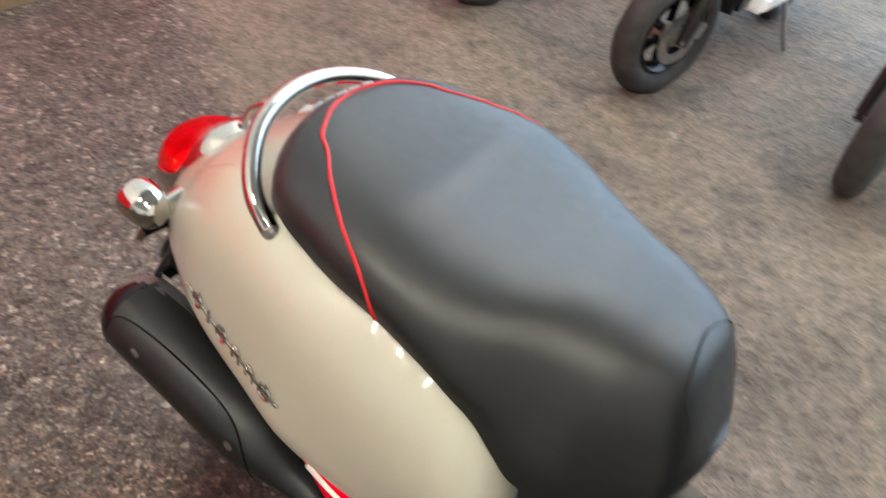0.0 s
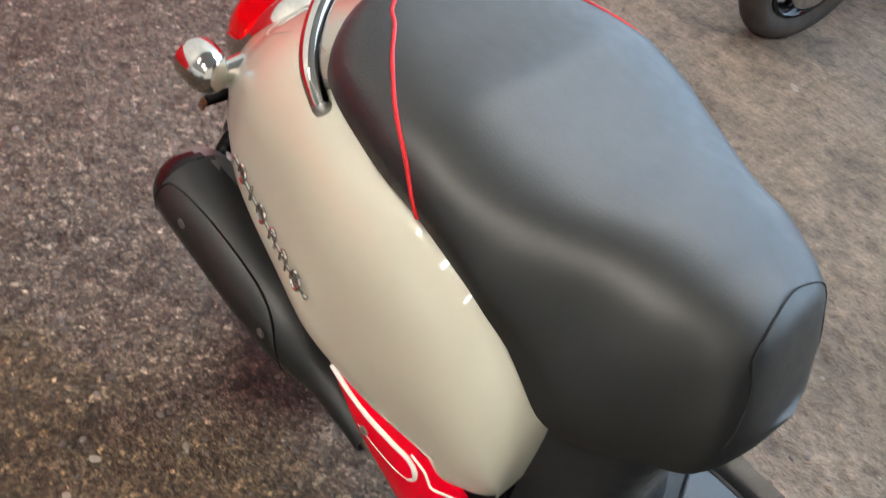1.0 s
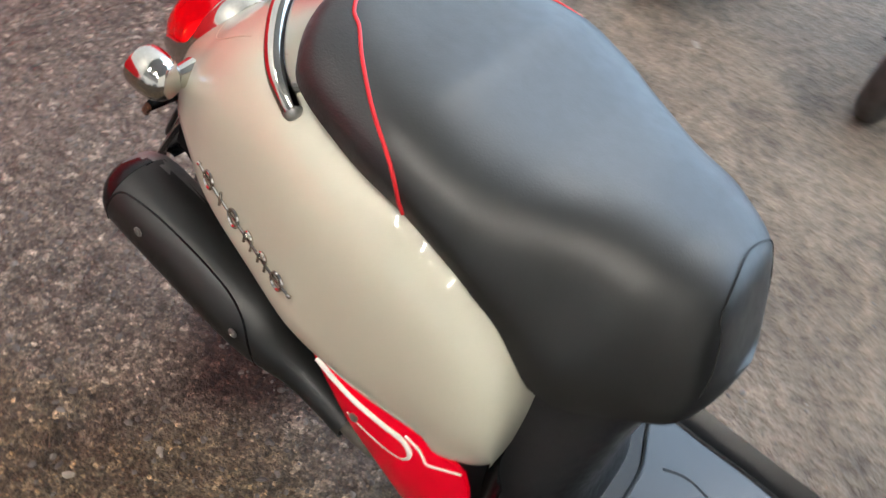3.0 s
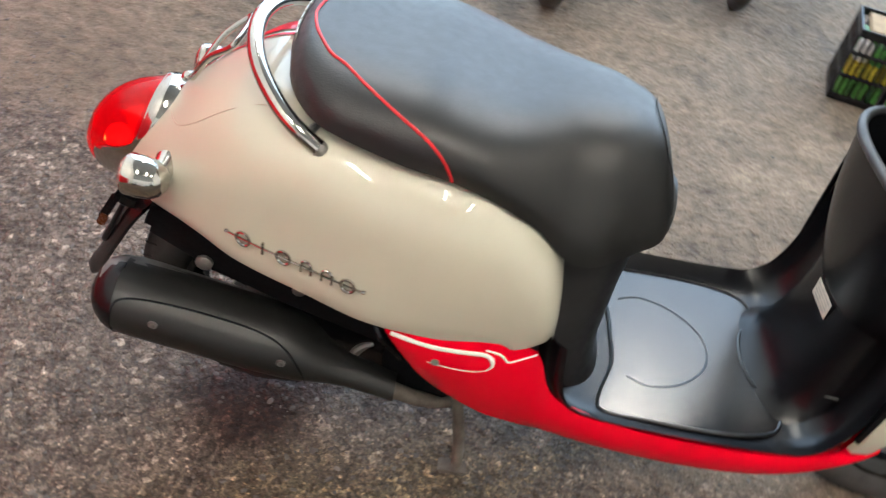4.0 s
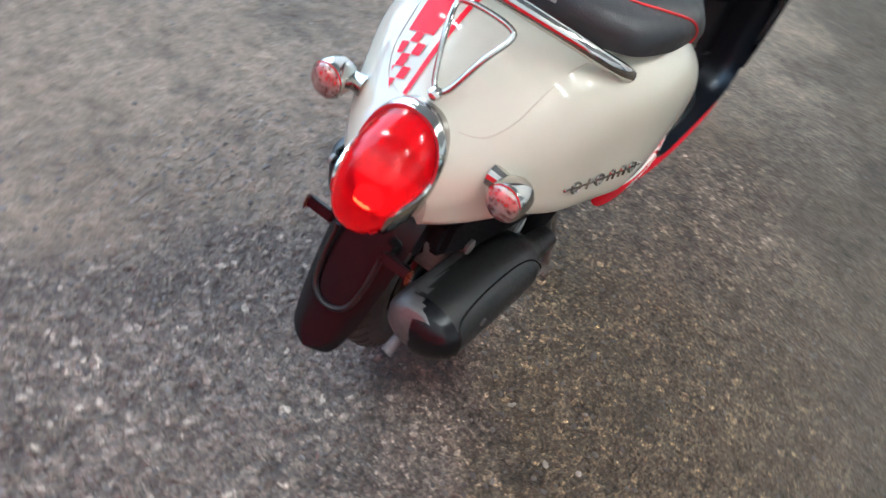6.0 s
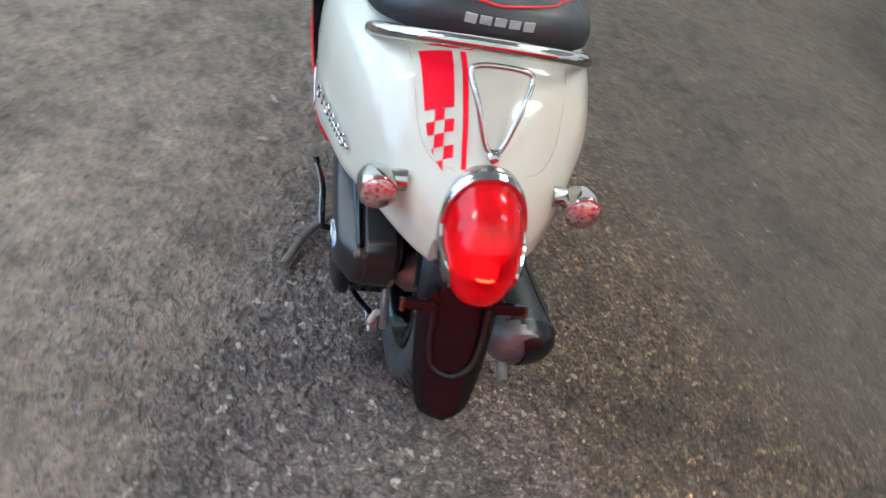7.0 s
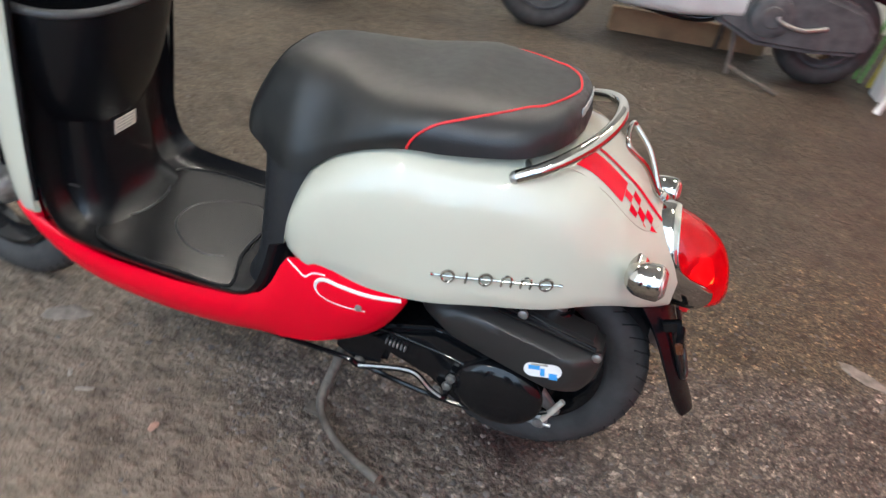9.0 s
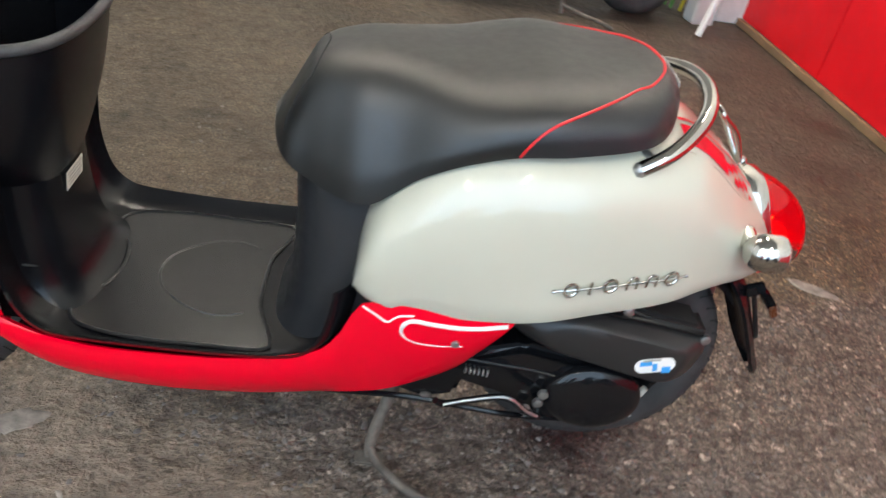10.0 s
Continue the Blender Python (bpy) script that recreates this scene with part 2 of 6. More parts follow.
    c3 = mixed(nt, 1.0, c3, ramp(nt, scuff, [(0.30, (0.66, 0.645, 0.625)), (0.46, (1, 1, 1)), (0.58, (1.02, 1.02, 1.02)), (0.72, (1.32, 1.31, 1.29))]), "MULTIPLY")
    dab = ramp(nt, fine_c, [(0.0, (0.82, 0.81, 0.80)), (0.5, (1, 1, 1)), (0.96, (1.12, 1.11, 1.1)), (1.0, (1.6, 1.55, 1.5))])
    dab = mixed(nt, calm, dab, (1, 1, 1))
    c3 = mixed(nt, 0.6, c3, dab, "MULTIPLY")
    # hollows dark, crests pale: relief shading painted from the bump heights
    lumps = tex(nt, "noise", 26, detail=5, rough=0.6)
    c3 = mixed(nt, 1.0, c3, ramp(nt, lumps, [(0.32, (0.70, 0.685, 0.67)), (0.5, (1, 1, 1)), (0.68, (1.26, 1.25, 1.23))]), "MULTIPLY")
    clods = tex(nt, "noise", 62, detail=3, rough=0.5)
    c3 = mixed(nt, 1.0, c3, ramp(nt, clods, [(0.30, (0.74, 0.725, 0.71)), (0.43, (0.99, 0.985, 0.98)), (0.66, (1.10, 1.09, 1.08))]), "MULTIPLY")
    # loose grains on the workshop side, their relief shading painted as tone
    grains = tex(nt, "noise", 135, detail=3, rough=0.62)
    c3 = mixed(nt, loose, c3, mixed(nt, 1.0, c3, ramp(nt, grains, [(0.34, (0.50, 0.485, 0.47)), (0.47, (0.92, 0.91, 0.90)), (0.60, (1.28, 1.27, 1.25)), (0.72, (1.9, 1.87, 1.82))]), "MULTIPLY"))
    # damp oil under the power unit, its shade and red cast painted in
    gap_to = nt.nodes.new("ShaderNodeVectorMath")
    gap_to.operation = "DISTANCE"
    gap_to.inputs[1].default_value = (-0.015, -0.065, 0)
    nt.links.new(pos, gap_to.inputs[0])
    damp_shade = ramp(nt, lin(gap_to.outputs["Value"], 3.6, lin(edge, 0.9, -0.45)), [(0.30, (1, 1, 1)), (0.56, (0, 0, 0))])
    c3 = mixed(nt, damp_shade, c3, mixed(nt, 1.0, c3, (0.24, 0.155, 0.155), "MULTIPLY"))
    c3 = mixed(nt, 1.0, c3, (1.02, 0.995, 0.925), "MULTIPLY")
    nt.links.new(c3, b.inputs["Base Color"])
    b.inputs["Specular IOR Level"].default_value = 0.4
    wet = mixed(nt, drip, mixed(nt, calm, (0.55, 0.55, 0.55), (0.76, 0.76, 0.76)), (0.42, 0.42, 0.42))
    nt.links.new(mixed(nt, 0.5, wet, ramp(nt, oil, [(0.35, (0.5,) * 3), (0.6, (0.85,) * 3)])), b.inputs["Roughness"])
    low = mixed(nt, calm, ramp(nt, peb_d, [(0.0, (1, 1, 1)), (0.75, (0, 0, 0))]), (0.6, 0.6, 0.6))
    first = bump(nt, b, low, 0.85, 0.006)
    second = bump(nt, b, ramp(nt, mid_d, [(0.0, (1, 1, 1)), (0.8, (0, 0, 0))]), 0.45, 0.003, first)
    third = bump(nt, b, grit, 0.4, 0.007, second)
    fourth = bump(nt, b, clods, 0.8, 0.018, third)
    nt.links.new(ramp(nt, calm, [(0.0, (0.95, 0.95, 0.95)), (1.0, (0.45, 0.45, 0.45))]), fourth.node.inputs["Strength"])
    bump(nt, b, lumps, 0.8, 0.032, fourth)
    return m


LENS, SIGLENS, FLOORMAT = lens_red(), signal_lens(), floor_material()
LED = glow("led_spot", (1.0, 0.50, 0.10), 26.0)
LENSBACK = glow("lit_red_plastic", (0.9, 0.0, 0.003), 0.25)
GLOWCORE = glow("lit_glow_core", (1.0, 0.03, 0.01), 3.0)
TUBEGLOW = glow("lit_tube", (1.0, 0.905, 0.75), 140.0)


# ---- mesh helpers ----
def spline(knots, x):
    """Smooth curve through (x, value) knots."""
    xs = [k[0] for k in knots]
    if x <= xs[0]:
        return knots[0][1]
    if x >= xs[-1]:
        return knots[-1][1]
    i = max(j for j in range(len(xs)) if xs[j] <= x)
    i = min(i, len(xs) - 2)

    def slope(j):
        if j <= 0 or j >= len(xs) - 1:
            a = max(0, min(j, len(xs) - 2))
            return (knots[a + 1][1] - knots[a][1]) / (xs[a + 1] - xs[a])
        d0 = (knots[j][1] - knots[j - 1][1]) / (xs[j] - xs[j - 1])
        d1 = (knots[j + 1][1] - knots[j][1]) / (xs[j + 1] - xs[j])
        return 0 if d0 * d1 <= 0 else 2 * d0 * d1 / (d0 + d1)

    h = xs[i + 1] - xs[i]
    s = (x - xs[i]) / h
    return ((1 + 2 * s) * (1 - s) ** 2 * knots[i][1] + s * (1 - s) ** 2 * h * slope(i)
            + s * s * (3 - 2 * s) * knots[i + 1][1] + s * s * (s - 1) * h * slope(i + 1))


def smooth_path(points, steps=8, closed=False):
    """Catmull-Rom through points."""
    pts = [Vector(p) for p in points]
    n, out = len(pts), []
    for i in range(n if closed else n - 1):
        p0 = pts[(i - 1) % n] if closed or i > 0 else pts[0]
        p1, p2 = pts[i], pts[(i + 1) % n]
        p3 = pts[(i + 2) % n] if closed or i + 2 < n else pts[-1]
        for k in range(steps):
            s = k / steps
            out.append(0.5 * (2 * p1 + (p2 - p0) * s + (2 * p0 - 5 * p1 + 4 * p2 - p3) * s * s + (3 * p1 - p0 - 3 * p2 + p3) * s ** 3))
    if not closed:
        out.append(pts[-1])
    return out


def skin(rows, close_u=False, close_v=False, caps=True):
    """A bmesh over rows of points; close_v joins each row's ends."""
    bm = bmesh.new()
    vs = [[bm.verts.new(p) for p in row] for row in rows]
    nu, nv = len(vs), len(vs[0])
    for i in range(nu if close_u else nu - 1):
        for j in range(nv if close_v else nv - 1):
            a, b_, c, d = vs[i][j], vs[(i + 1) % nu][j], vs[(i + 1) % nu][(j + 1) % nv], vs[i][(j + 1) % nv]
            bm.faces.new((a, b_, c, d))
    if caps and close_v and not close_u:
        bm.faces.new(vs[0][::-1])
        bm.faces.new(vs[-1])
    bmesh.ops.remove_doubles(bm, verts=bm.verts, dist=1e-5)
    bmesh.ops.recalc_face_normals(bm, faces=bm.faces)
    return bm


def tube(points, radius, segs=10, closed=False, steps=6, smooth=True):
    """A round bar along points; radius a number or a function of 0..1."""
    pts = smooth_path(points, steps, closed) if smooth else [Vector(p) for p in points]
    n, rows = len(pts), []
    up = Vector((0.123, 0.31, 0.94)).normalized()
    for i, p in enumerate(pts):
        a = pts[(i - 1) % n] if closed or i else pts[0]
        b_ = pts[(i + 1) % n] if closed or i < n - 1 else pts[-1]
        d = (b_ - a).normalized()
        u = (up - d * up.dot(d))
        u = u.normalized() if u.length > 1e-4 else d.orthogonal().normalized()
        up, v = u, d.cross(u)
        r = radius(i / (n - 1)) if callable(radius) else radius
        rows.append([p + (u * math.cos(t) + v * math.sin(t)) * r for t in (2 * math.pi * k / segs for k in range(segs))])
    return skin(rows, closed, True)


def lathe(profile, m, segs=32, sy=1.0, sz=1.0, caps=True):
    """Turns (along, radius) pairs round the x axis, then applies the pose m."""
    rows = [[m @ Vector((a, r * math.cos(t) * sy, r * math.sin(t) * sz)) for t in (2 * math.pi * k / segs for k in range(segs))] for a, r in profile]
    return skin(rows, False, True, caps)


def slab(outline, y0, y1, bevel=0.004, segs=2):
    """A plate with the side view outline (x, z) between y0 and y1, edges rounded."""
    bm = bmesh.new()
    a = [bm.verts.new((x, y0, z)) for x, z in outline]
    b_ = [bm.verts.new((x, y1, z)) for x, z in outline]
    n = len(outline)
    bm.faces.new(a)
    bm.faces.new(b_[::-1])
    for i in range(n):
        bm.faces.new((a[i], b_[i], b_[(i + 1) % n], a[(i + 1) % n]))
    bmesh.ops.recalc_face_normals(bm, faces=bm.faces)
    if bevel:
        es = [e for e in bm.edges if e.calc_face_angle(0) > 0.5]
        bmesh.ops.bevel(bm, geom=es, offset=bevel, segments=segs, affect="EDGES", clamp_overlap=True)
    return bm


def block(size, m=None, bevel=0.004, segs=2):
    bm = bmesh.new()
    bmesh.ops.create_cube(bm, size=1.0)
    bmesh.ops.scale(bm, vec=size, verts=bm.verts)
    if bevel:
        bmesh.ops.bevel(bm, geom=list(bm.edges), offset=bevel, segments=segs, affect="EDGES")
    if m is not None:
        bmesh.ops.transform(bm, matrix=m, verts=bm.verts)
    return bm


def moved(bm, m):
    bmesh.ops.transform(bm, matrix=m, verts=bm.verts)
    return bm


def joined(*bms):
    out = bmesh.new()
    for b_ in bms:
        me = bpy.data.meshes.new("tmp")
        b_.to_mesh(me)
        out.from_mesh(me)
        bpy.data.meshes.remove(me)
        b_.free()
    return out


def mesh_of(name, bm, material, sharp=0.7):
    me = bpy.data.meshes.new(name)
    bmesh.ops.recalc_face_normals(bm, faces=bm.faces)
    for e in bm.edges:
        e.smooth = e.calc_face_angle(0) < sharp
    for f in bm.faces:
        f.smooth = True
    bm.to_mesh(me)
    bm.free()
    me.materials.append(material)
    return me


def part(name, bm, material, parent, label="", sharp=0.7):
    ob = new(name, mesh_of(name, bm, material, sharp))
    ob.parent = parent
    ob.matrix_parent_inverse = parent.matrix_world.inverted()
    if label:
        tagged(ob, label)
    return ob


def thing(name, at, label, category, group="", kind=""):
    ob = new(name)
    ob.location = at
    ob.matrix_world = Matrix.Translation(at)
    return tagged(ob, label, category, group, kind)


def solo(name, bm, material, label, category, group="", kind="", sharp=0.7):
    return tagged(new(name, mesh_of(name, bm, material, sharp)), label, category, group, kind)

# ---- the shop ----
def plane_box(name, lo, hi, material, label="", bevel=0.0, kind="structure", category=""):
    c = [(a + b_) / 2 for a, b_ in zip(lo, hi)]
    s = [b_ - a for a, b_ in zip(lo, hi)]
    ob = new(name, mesh_of(name, block(s, Matrix.Translation(c), bevel), material))
    return tagged(ob, label, category, kind=kind)


def build_floor():
    n = 60
    rows = [[Vector((-9 + 18 * i / n, -9 + 24 * j / n, 0.0)) for j in range(n + 1)] for i in range(n + 1)]
    for r in rows:
        for p in r:
            far = abs(p.x) + abs(p.y)
            p.z = 0.0 if far < 1.5 else 0.006 * noise.noise(p * 0.9)
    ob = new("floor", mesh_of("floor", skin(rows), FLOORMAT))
    tagged(ob, "dark worn gritty asphalt shop floor with stains", "floor", kind="structure")


build_floor()
tagged(new("ground", mesh_of("ground", block((400, 400, 0.1), Matrix.Translation((0, 0, -0.075)), 0), GREYPAINT)),
       "plain grey ground outside the shop", "ground", kind="structure")

WALL = Matrix.Translation((-1.60, 0, 0)) @ pose(0, 0, 0, 0, 0, 4.9)


def build_red_wall():
    wall = new("wall_west", mesh_of("wall_west", block((0.10, 9.0, 5.6), WALL @ Matrix.Translation((-0.10, -0.1, 2.8)), 0), PLASTER))
    tagged(wall, "painted shop wall behind red boards", "wall", kind="structure")
    for k in range(6):
        y = -2.74 + k * 1.13
        part("panel", block((0.02, 1.124, 1.20), WALL @ Matrix.Translation((-0.035, y, 0.635)), 0.002), REDWALL, wall, "glossy red painted board")
    skirt = new("baseboard", mesh_of("baseboard", block((0.026, 6.76, 0.032), WALL @ Matrix.Translation((-0.012, 0.1, 0.018)), 0.003), WOOD))
    tagged(skirt, "raw pine batten along the foot of the red wall", "baseboard", kind="structure")


build_red_wall()
# unseen back wall, its grey chosen to keep seat and mat reflections dark
plane_box("wall_south", (-1.9, -4.62, 0), (4.6, -4.5, 5.6), GREYPAINT, "unseen back wall, grey to keep reflections dark")
# unseen white band, added to bounce light onto the scooter's right flank
plane_box("wall_south_bounce", (-1.85, -4.5, 0), (4.45, -4.48, 2.1), PLASTER, "unseen white band added to the back wall to bounce light")
# side wall out of view, kept white for its bounce
plane_box("wall_east", (4.5, -4.5, 0), (4.62, 4.4, 5.6), PLASTER, "unseen side wall, white to bounce light")
# unseen beam and ceiling, set high so the bright opening reflects fully
plane_box("wall_north_lintel", (-2.4, 4.2, 5.35), (4.5, 4.32, 5.6), GREYPAINT, "unseen beam above the open shop front")
plane_box("ceiling", (-2.6, -4.62, 5.6), (4.62, 4.4, 5.7), GREYPAINT, "unseen ceiling, raised to shape reflections")


def tube_light(x, y):
    t = thing("ceiling_light", (x, y, 3.7), "white batten with a lit fluorescent tube hung under the ceiling", "ceiling light", "ceiling tubes")
    part("batten", block((0.09, 1.26, 0.06), Matrix.Translation((x, y, 3.767)), 0.006), PVC, t)
    part("tube", tube([(x, y - 0.58, 3.70), (x, y + 0.58, 3.70)], 0.034, 14, smooth=False), TUBEGLOW, t, "lit glass tube")
    for s in (-1, 1):
        part("holder", block((0.03, 0.02, 0.06), Matrix.Translation((x, y + s * 0.59, 3.71)), 0.003), PVC, t)
        part("hanger", tube([(x, y + s * 0.45, 3.79), (x, y + s * 0.45, 5.6)], 0.004, 6, smooth=False), STEEL, t)


tube_light(-0.5, -2.2)
# unseen extra tube, added to brighten the scooter's right flank
tube_light(0.9, -2.1)
tube_light(2.3, -2.4)
tube_light(-0.3, 2.4)
tube_light(1.9, 2.4)

# ---- the cream and red scooter on its centre stand ----
SC = thing("motor_scooter", (0.55, 0, 0), "cream and red motor scooter with black seat on its centre stand", "scooter")

BODY_TOP = [(-0.185, 0.545), (-0.16, 0.565), (-0.12, 0.598), (-0.07, 0.636), (0.01, 0.672), (0.06, 0.672), (0.14, 0.668), (0.23, 0.664), (0.30, 0.645), (0.35, 0.612), (0.384, 0.580), (0.402, 0.550), (0.412, 0.514), (0.4165, 0.470), (0.4185, 0.422)]
BODY_LOW = [(-0.185, 0.456), (-0.15, 0.462), (-0.10, 0.469), (-0.06, 0.466), (0.0, 0.453), (0.09, 0.438), (0.16, 0.424), (0.21, 0.414), (0.28, 0.408), (0.345, 0.411), (0.366, 0.397), (0.39, 0.406), (0.4185, 0.414)]
BODY_LEAN = [(-0.185, 0.0), (0.0, 0.005), (0.15, 0.005), (0.23, -0.004), (0.30, -0.008), (0.4185, -0.010)]
BODY_WIDE = [(-0.185, 0.066), (-0.16, 0.092), (-0.12, 0.122), (-0.07, 0.149), (-0.02, 0.172), (0.08, 0.196), (0.16, 0.211), (0.25, 0.217), (0.33, 0.213), (0.375, 0.207), (0.398, 0.199), (0.410, 0.190), (0.4185, 0.176)]
BODY_BLUNT = [(-0.185, 1.7), (-0.12, 1.75), (-0.07, 2.2), (0.01, 2.9), (0.10, 3.6), (0.25, 3.6), (0.34, 3.4), (0.39, 2.9), (0.4185, 2.5)]


def body_half(x, n_up=16):
    top, low, wide, e = spline(BODY_TOP, x), spline(BODY_LOW, x), spline(BODY_WIDE, x), spline(BODY_BLUNT, x)
    mid = low + (top - low) * 0.36
    lean = spline(BODY_LEAN, x)
    pts = [(wide + lean - 0.017, low + 0.012), (wide + lean - 0.006, low)]
    for k in range(1, 5):
        s = k / 5
        pts.append((wide + lean * (1 - s), low + (mid - low) * s))
    for k in range(n_up + 1):
        a = math.pi / 2 * k / n_up
        pts.append((wide * math.cos(a) ** (2 / e), mid + (top - mid) * math.sin(a) ** (2 / e)))
    return pts


def body_y(x, z):
    pts = body_half(x, 40)[1:]
    for (y0, z0), (y1, z1) in zip(pts, pts[1:]):
        if z0 <= z <= z1:
            return y0 + (y1 - y0) * (z - z0) / max(1e-9, z1 - z0)
    return 0.0


def body_z(x, y):
    pts = body_half(x, 60)[6:]
    for (y0, z0), (y1, z1) in zip(pts, pts[1:]):
        if y1 <= y <= y0:
            return z0 + (z1 - z0) * (y0 - y) / max(1e-9, y0 - y1)
    return pts[-1][1]


def ease(a, b_, n):
    return [a + (b_ - a) * (1 - math.cos(math.pi * i / n)) / 2 for i in range(n + 1)]


rows = []
for x in ease(-0.185, 0.4185, 76):
    h = body_half(x)
    rows.append([Vector((x, y, z)) for y, z in h] + [Vector((x, -y, z)) for y, z in h[-2::-1]])
shell = part("body_shell", skin(rows, False, True), CREAM, SC, "glossy cream painted tail and side shell")

# hatch seam behind the seat, its shadow drawn as a darker cream line
SEAMSHADE = simple("seam_shade", (0.46, 0.40, 0.31), 0.6, vary=0.1)
for s in (1, -1):
    seam = [(0.030, s * 0.119), (0.004, s * 0.114), (-0.04, s * 0.107), (-0.081, s * 0.099), (-0.106, s * 0.085), (-0.120, s * 0.070), (-0.130, s * 0.050)]
    part("seam", tube([(x, y, body_z(x, abs(y)) + 0.0003) for x, y in seam], 0.0007, 6), SEAMSHADE, shell)

# racing stripe with chequers, laid on the shell
def patch(xa, xb, ya, yb, material, nx=6, ny=3, lift=0.0012):
    rows_ = []
    for i in range(nx + 1):
        x = xa + (xb - xa) * i / nx
        row = []
        for j in range(ny + 1):
            y0, y1 = (f(x) if callable(f) else f for f in (ya, yb))
            y = y0 + (y1 - y0) * j / ny
            row.append(Vector((x - lift * 0.4, y, body_z(x, abs(y)) + lift)))
        rows_.append(row)
    bm = skin(rows_)
    return bm


def outer(x):
    return spline([(-0.134, 0.0600), (-0.118, 0.0735), (-0.104, 0.0815), (-0.085, 0.0895), (-0.066, 0.0935), (0.012, 0.1045)], x)


def inner(x):
    return 0.0585 + 0.04 * (x - 0.002)


part("stripe", patch(0.012, -0.0655, inner, outer, DECAL, 10, 5), DECAL, shell, "red decal stripe")
part("stripe", patch(0.012, -0.132, lambda x: 0.039 + 0.034 * x, lambda x: 0.047 + 0.045 * x, DECAL, 14, 2), DECAL, shell, "thin red decal stripe")
for i in range(5):
    x0 = -0.0658 - i * 0.0130
    for j in range(3):
        if (i + j) % 2 == 1:
            a, b_ = 0.0555 - 0.0008 * i + (2 - j) * 0.0124, 0.0555 - 0.0008 * i + (3 - j) * 0.0124
            if a < outer(x0 - 0.006):
                part("chequer", patch(x0, x0 - 0.0128, lambda x, a=a: min(a, outer(x)), lambda x, b_=b_: min(b_, outer(x)), DECAL, 4, 3, 0.0014), DECAL, shell)

# ---- seat ----
SEAT_TOP = [(0.018, 0.7037), (0.03, 0.7255), (0.05, 0.734), (0.08, 0.7308), (0.14, 0.7265), (0.2, 0.7274), (0.26, 0.7164), (0.32, 0.7091), (0.38, 0.7115), (0.43, 0.7076), (0.47, 0.698), (0.5, 0.6812), (0.525, 0.6332), (0.54, 0.6003), (0.548, 0.5885), (0.553, 0.5872)]
SEAT_LOW = [(0.018, 0.680), (0.06, 0.672), (0.12, 0.662), (0.18, 0.652), (0.24, 0.643), (0.30, 0.622), (0.35, 0.592), (0.385, 0.558), (0.41, 0.540), (0.46, 0.534), (0.50, 0.540), (0.53, 0.553), (0.548, 0.570), (0.553, 0.577)]
SEAT_WIDE = [(0.018, 0.0315), (0.03, 0.088), (0.05, 0.1312), (0.08, 0.1642), (0.14, 0.1882), (0.2, 0.2043), (0.26, 0.2095), (0.32, 0.1974), (0.38, 0.1727), (0.43, 0.1613), (0.47, 0.1355), (0.5, 0.1153), (0.525, 0.1026), (0.54, 0.0771), (0.548, 0.0477), (0.553, 0.0065)]
SEAT_DISH = [(0.018, 0.0), (0.10, 0.001), (0.24, 0.003), (0.31, 0.005), (0.39, 0.006), (0.45, 0.004), (0.50, 0.001), (0.548, 0.0)]
SEAT_TUCK = [(0.018, 0.02), (0.10, 0.05), (0.20, 0.11), (0.26, 0.13), (0.34, 0.08), (0.43, 0.0), (0.548, 0.0)]
SEAT_TOPW = [(0.018, 0.76), (0.05, 0.75), (0.1, 0.75), (0.18, 0.76), (0.24, 0.80), (0.3, 0.85), (0.38, 0.87), (0.553, 0.86)]
SEAT_BLUNT = [(0.018, 3.0), (0.05, 3.7), (0.10, 4.2), (0.18, 4.0), (0.25, 3.4), (0.32, 3.0), (0.42, 2.9), (0.553, 3.2)]
SEAT_HOLLOW = [(0.20, 0.0), (0.34, 0.12), (0.45, 0.16), (0.553, 0.12)]
FLANK = [(0.0, 1.0), (0.10, 1.01), (0.20, 0.975), (0.34, 0.83), (0.50, 0.72), (0.66, 0.655), (0.80, 0.59), (0.90, 0.49), (0.96, 0.36), (0.99, 0.20), (1.0, 0.0)]


def seat_half(x, n=24):
    top, low, wide, dish, tw, hollow, blunt, tuck = (spline(k, x) for k in (SEAT_TOP, SEAT_LOW, SEAT_WIDE, SEAT_DISH, SEAT_TOPW, SEAT_HOLLOW, SEAT_BLUNT, SEAT_TUCK))
    pts = [(wide * (0.95 - tuck), low + 0.004)]
    for k in range(n + 1):
        a = math.pi / 2 * k / n
        s = math.sin(a) ** (2 / blunt)
        y = wide * math.cos(a) ** (2 / blunt)
        y *= 1 - (1 - tw) * s * s * (1 - s * 0.3)
        y2 = wide * spline(FLANK, s)
        y = (y + (y2 - y) * hollow) * (1 - tuck * (1 - s) ** 1.4)
        y -= 0.008 * math.exp(-((x - 0.38) / 0.10) ** 2 - ((s - 0.60) / 0.36) ** 2)
        z = low + 0.004 + (top - low - 0.004) * s
        z -= dish * max(0.0, 1 - (y / (wide * 0.72)) ** 2) ** 1.5
        pts.append((y, z))
    return pts


def seat_y(x, z):
    pts = seat_half(x, 60)[1:]
    for (y0, z0), (y1, z1) in zip(pts, pts[1:]):
        if z0 <= z <= z1:
            return y0 + (y1 - y0) * (z - z0) / max(1e-9, z1 - z0)
    return 0.0


rows = []
for x in ease(0.018, 0.553, 80):
    h = seat_half(x)
    rows.append([Vector((x, y, z)) for y, z in h] + [Vector((x, -y, z)) for y, z in h[-2::-1]])
seat = part("seat", skin(rows, False, True), VINYL, SC, "grained grey-black vinyl seat with dished front")
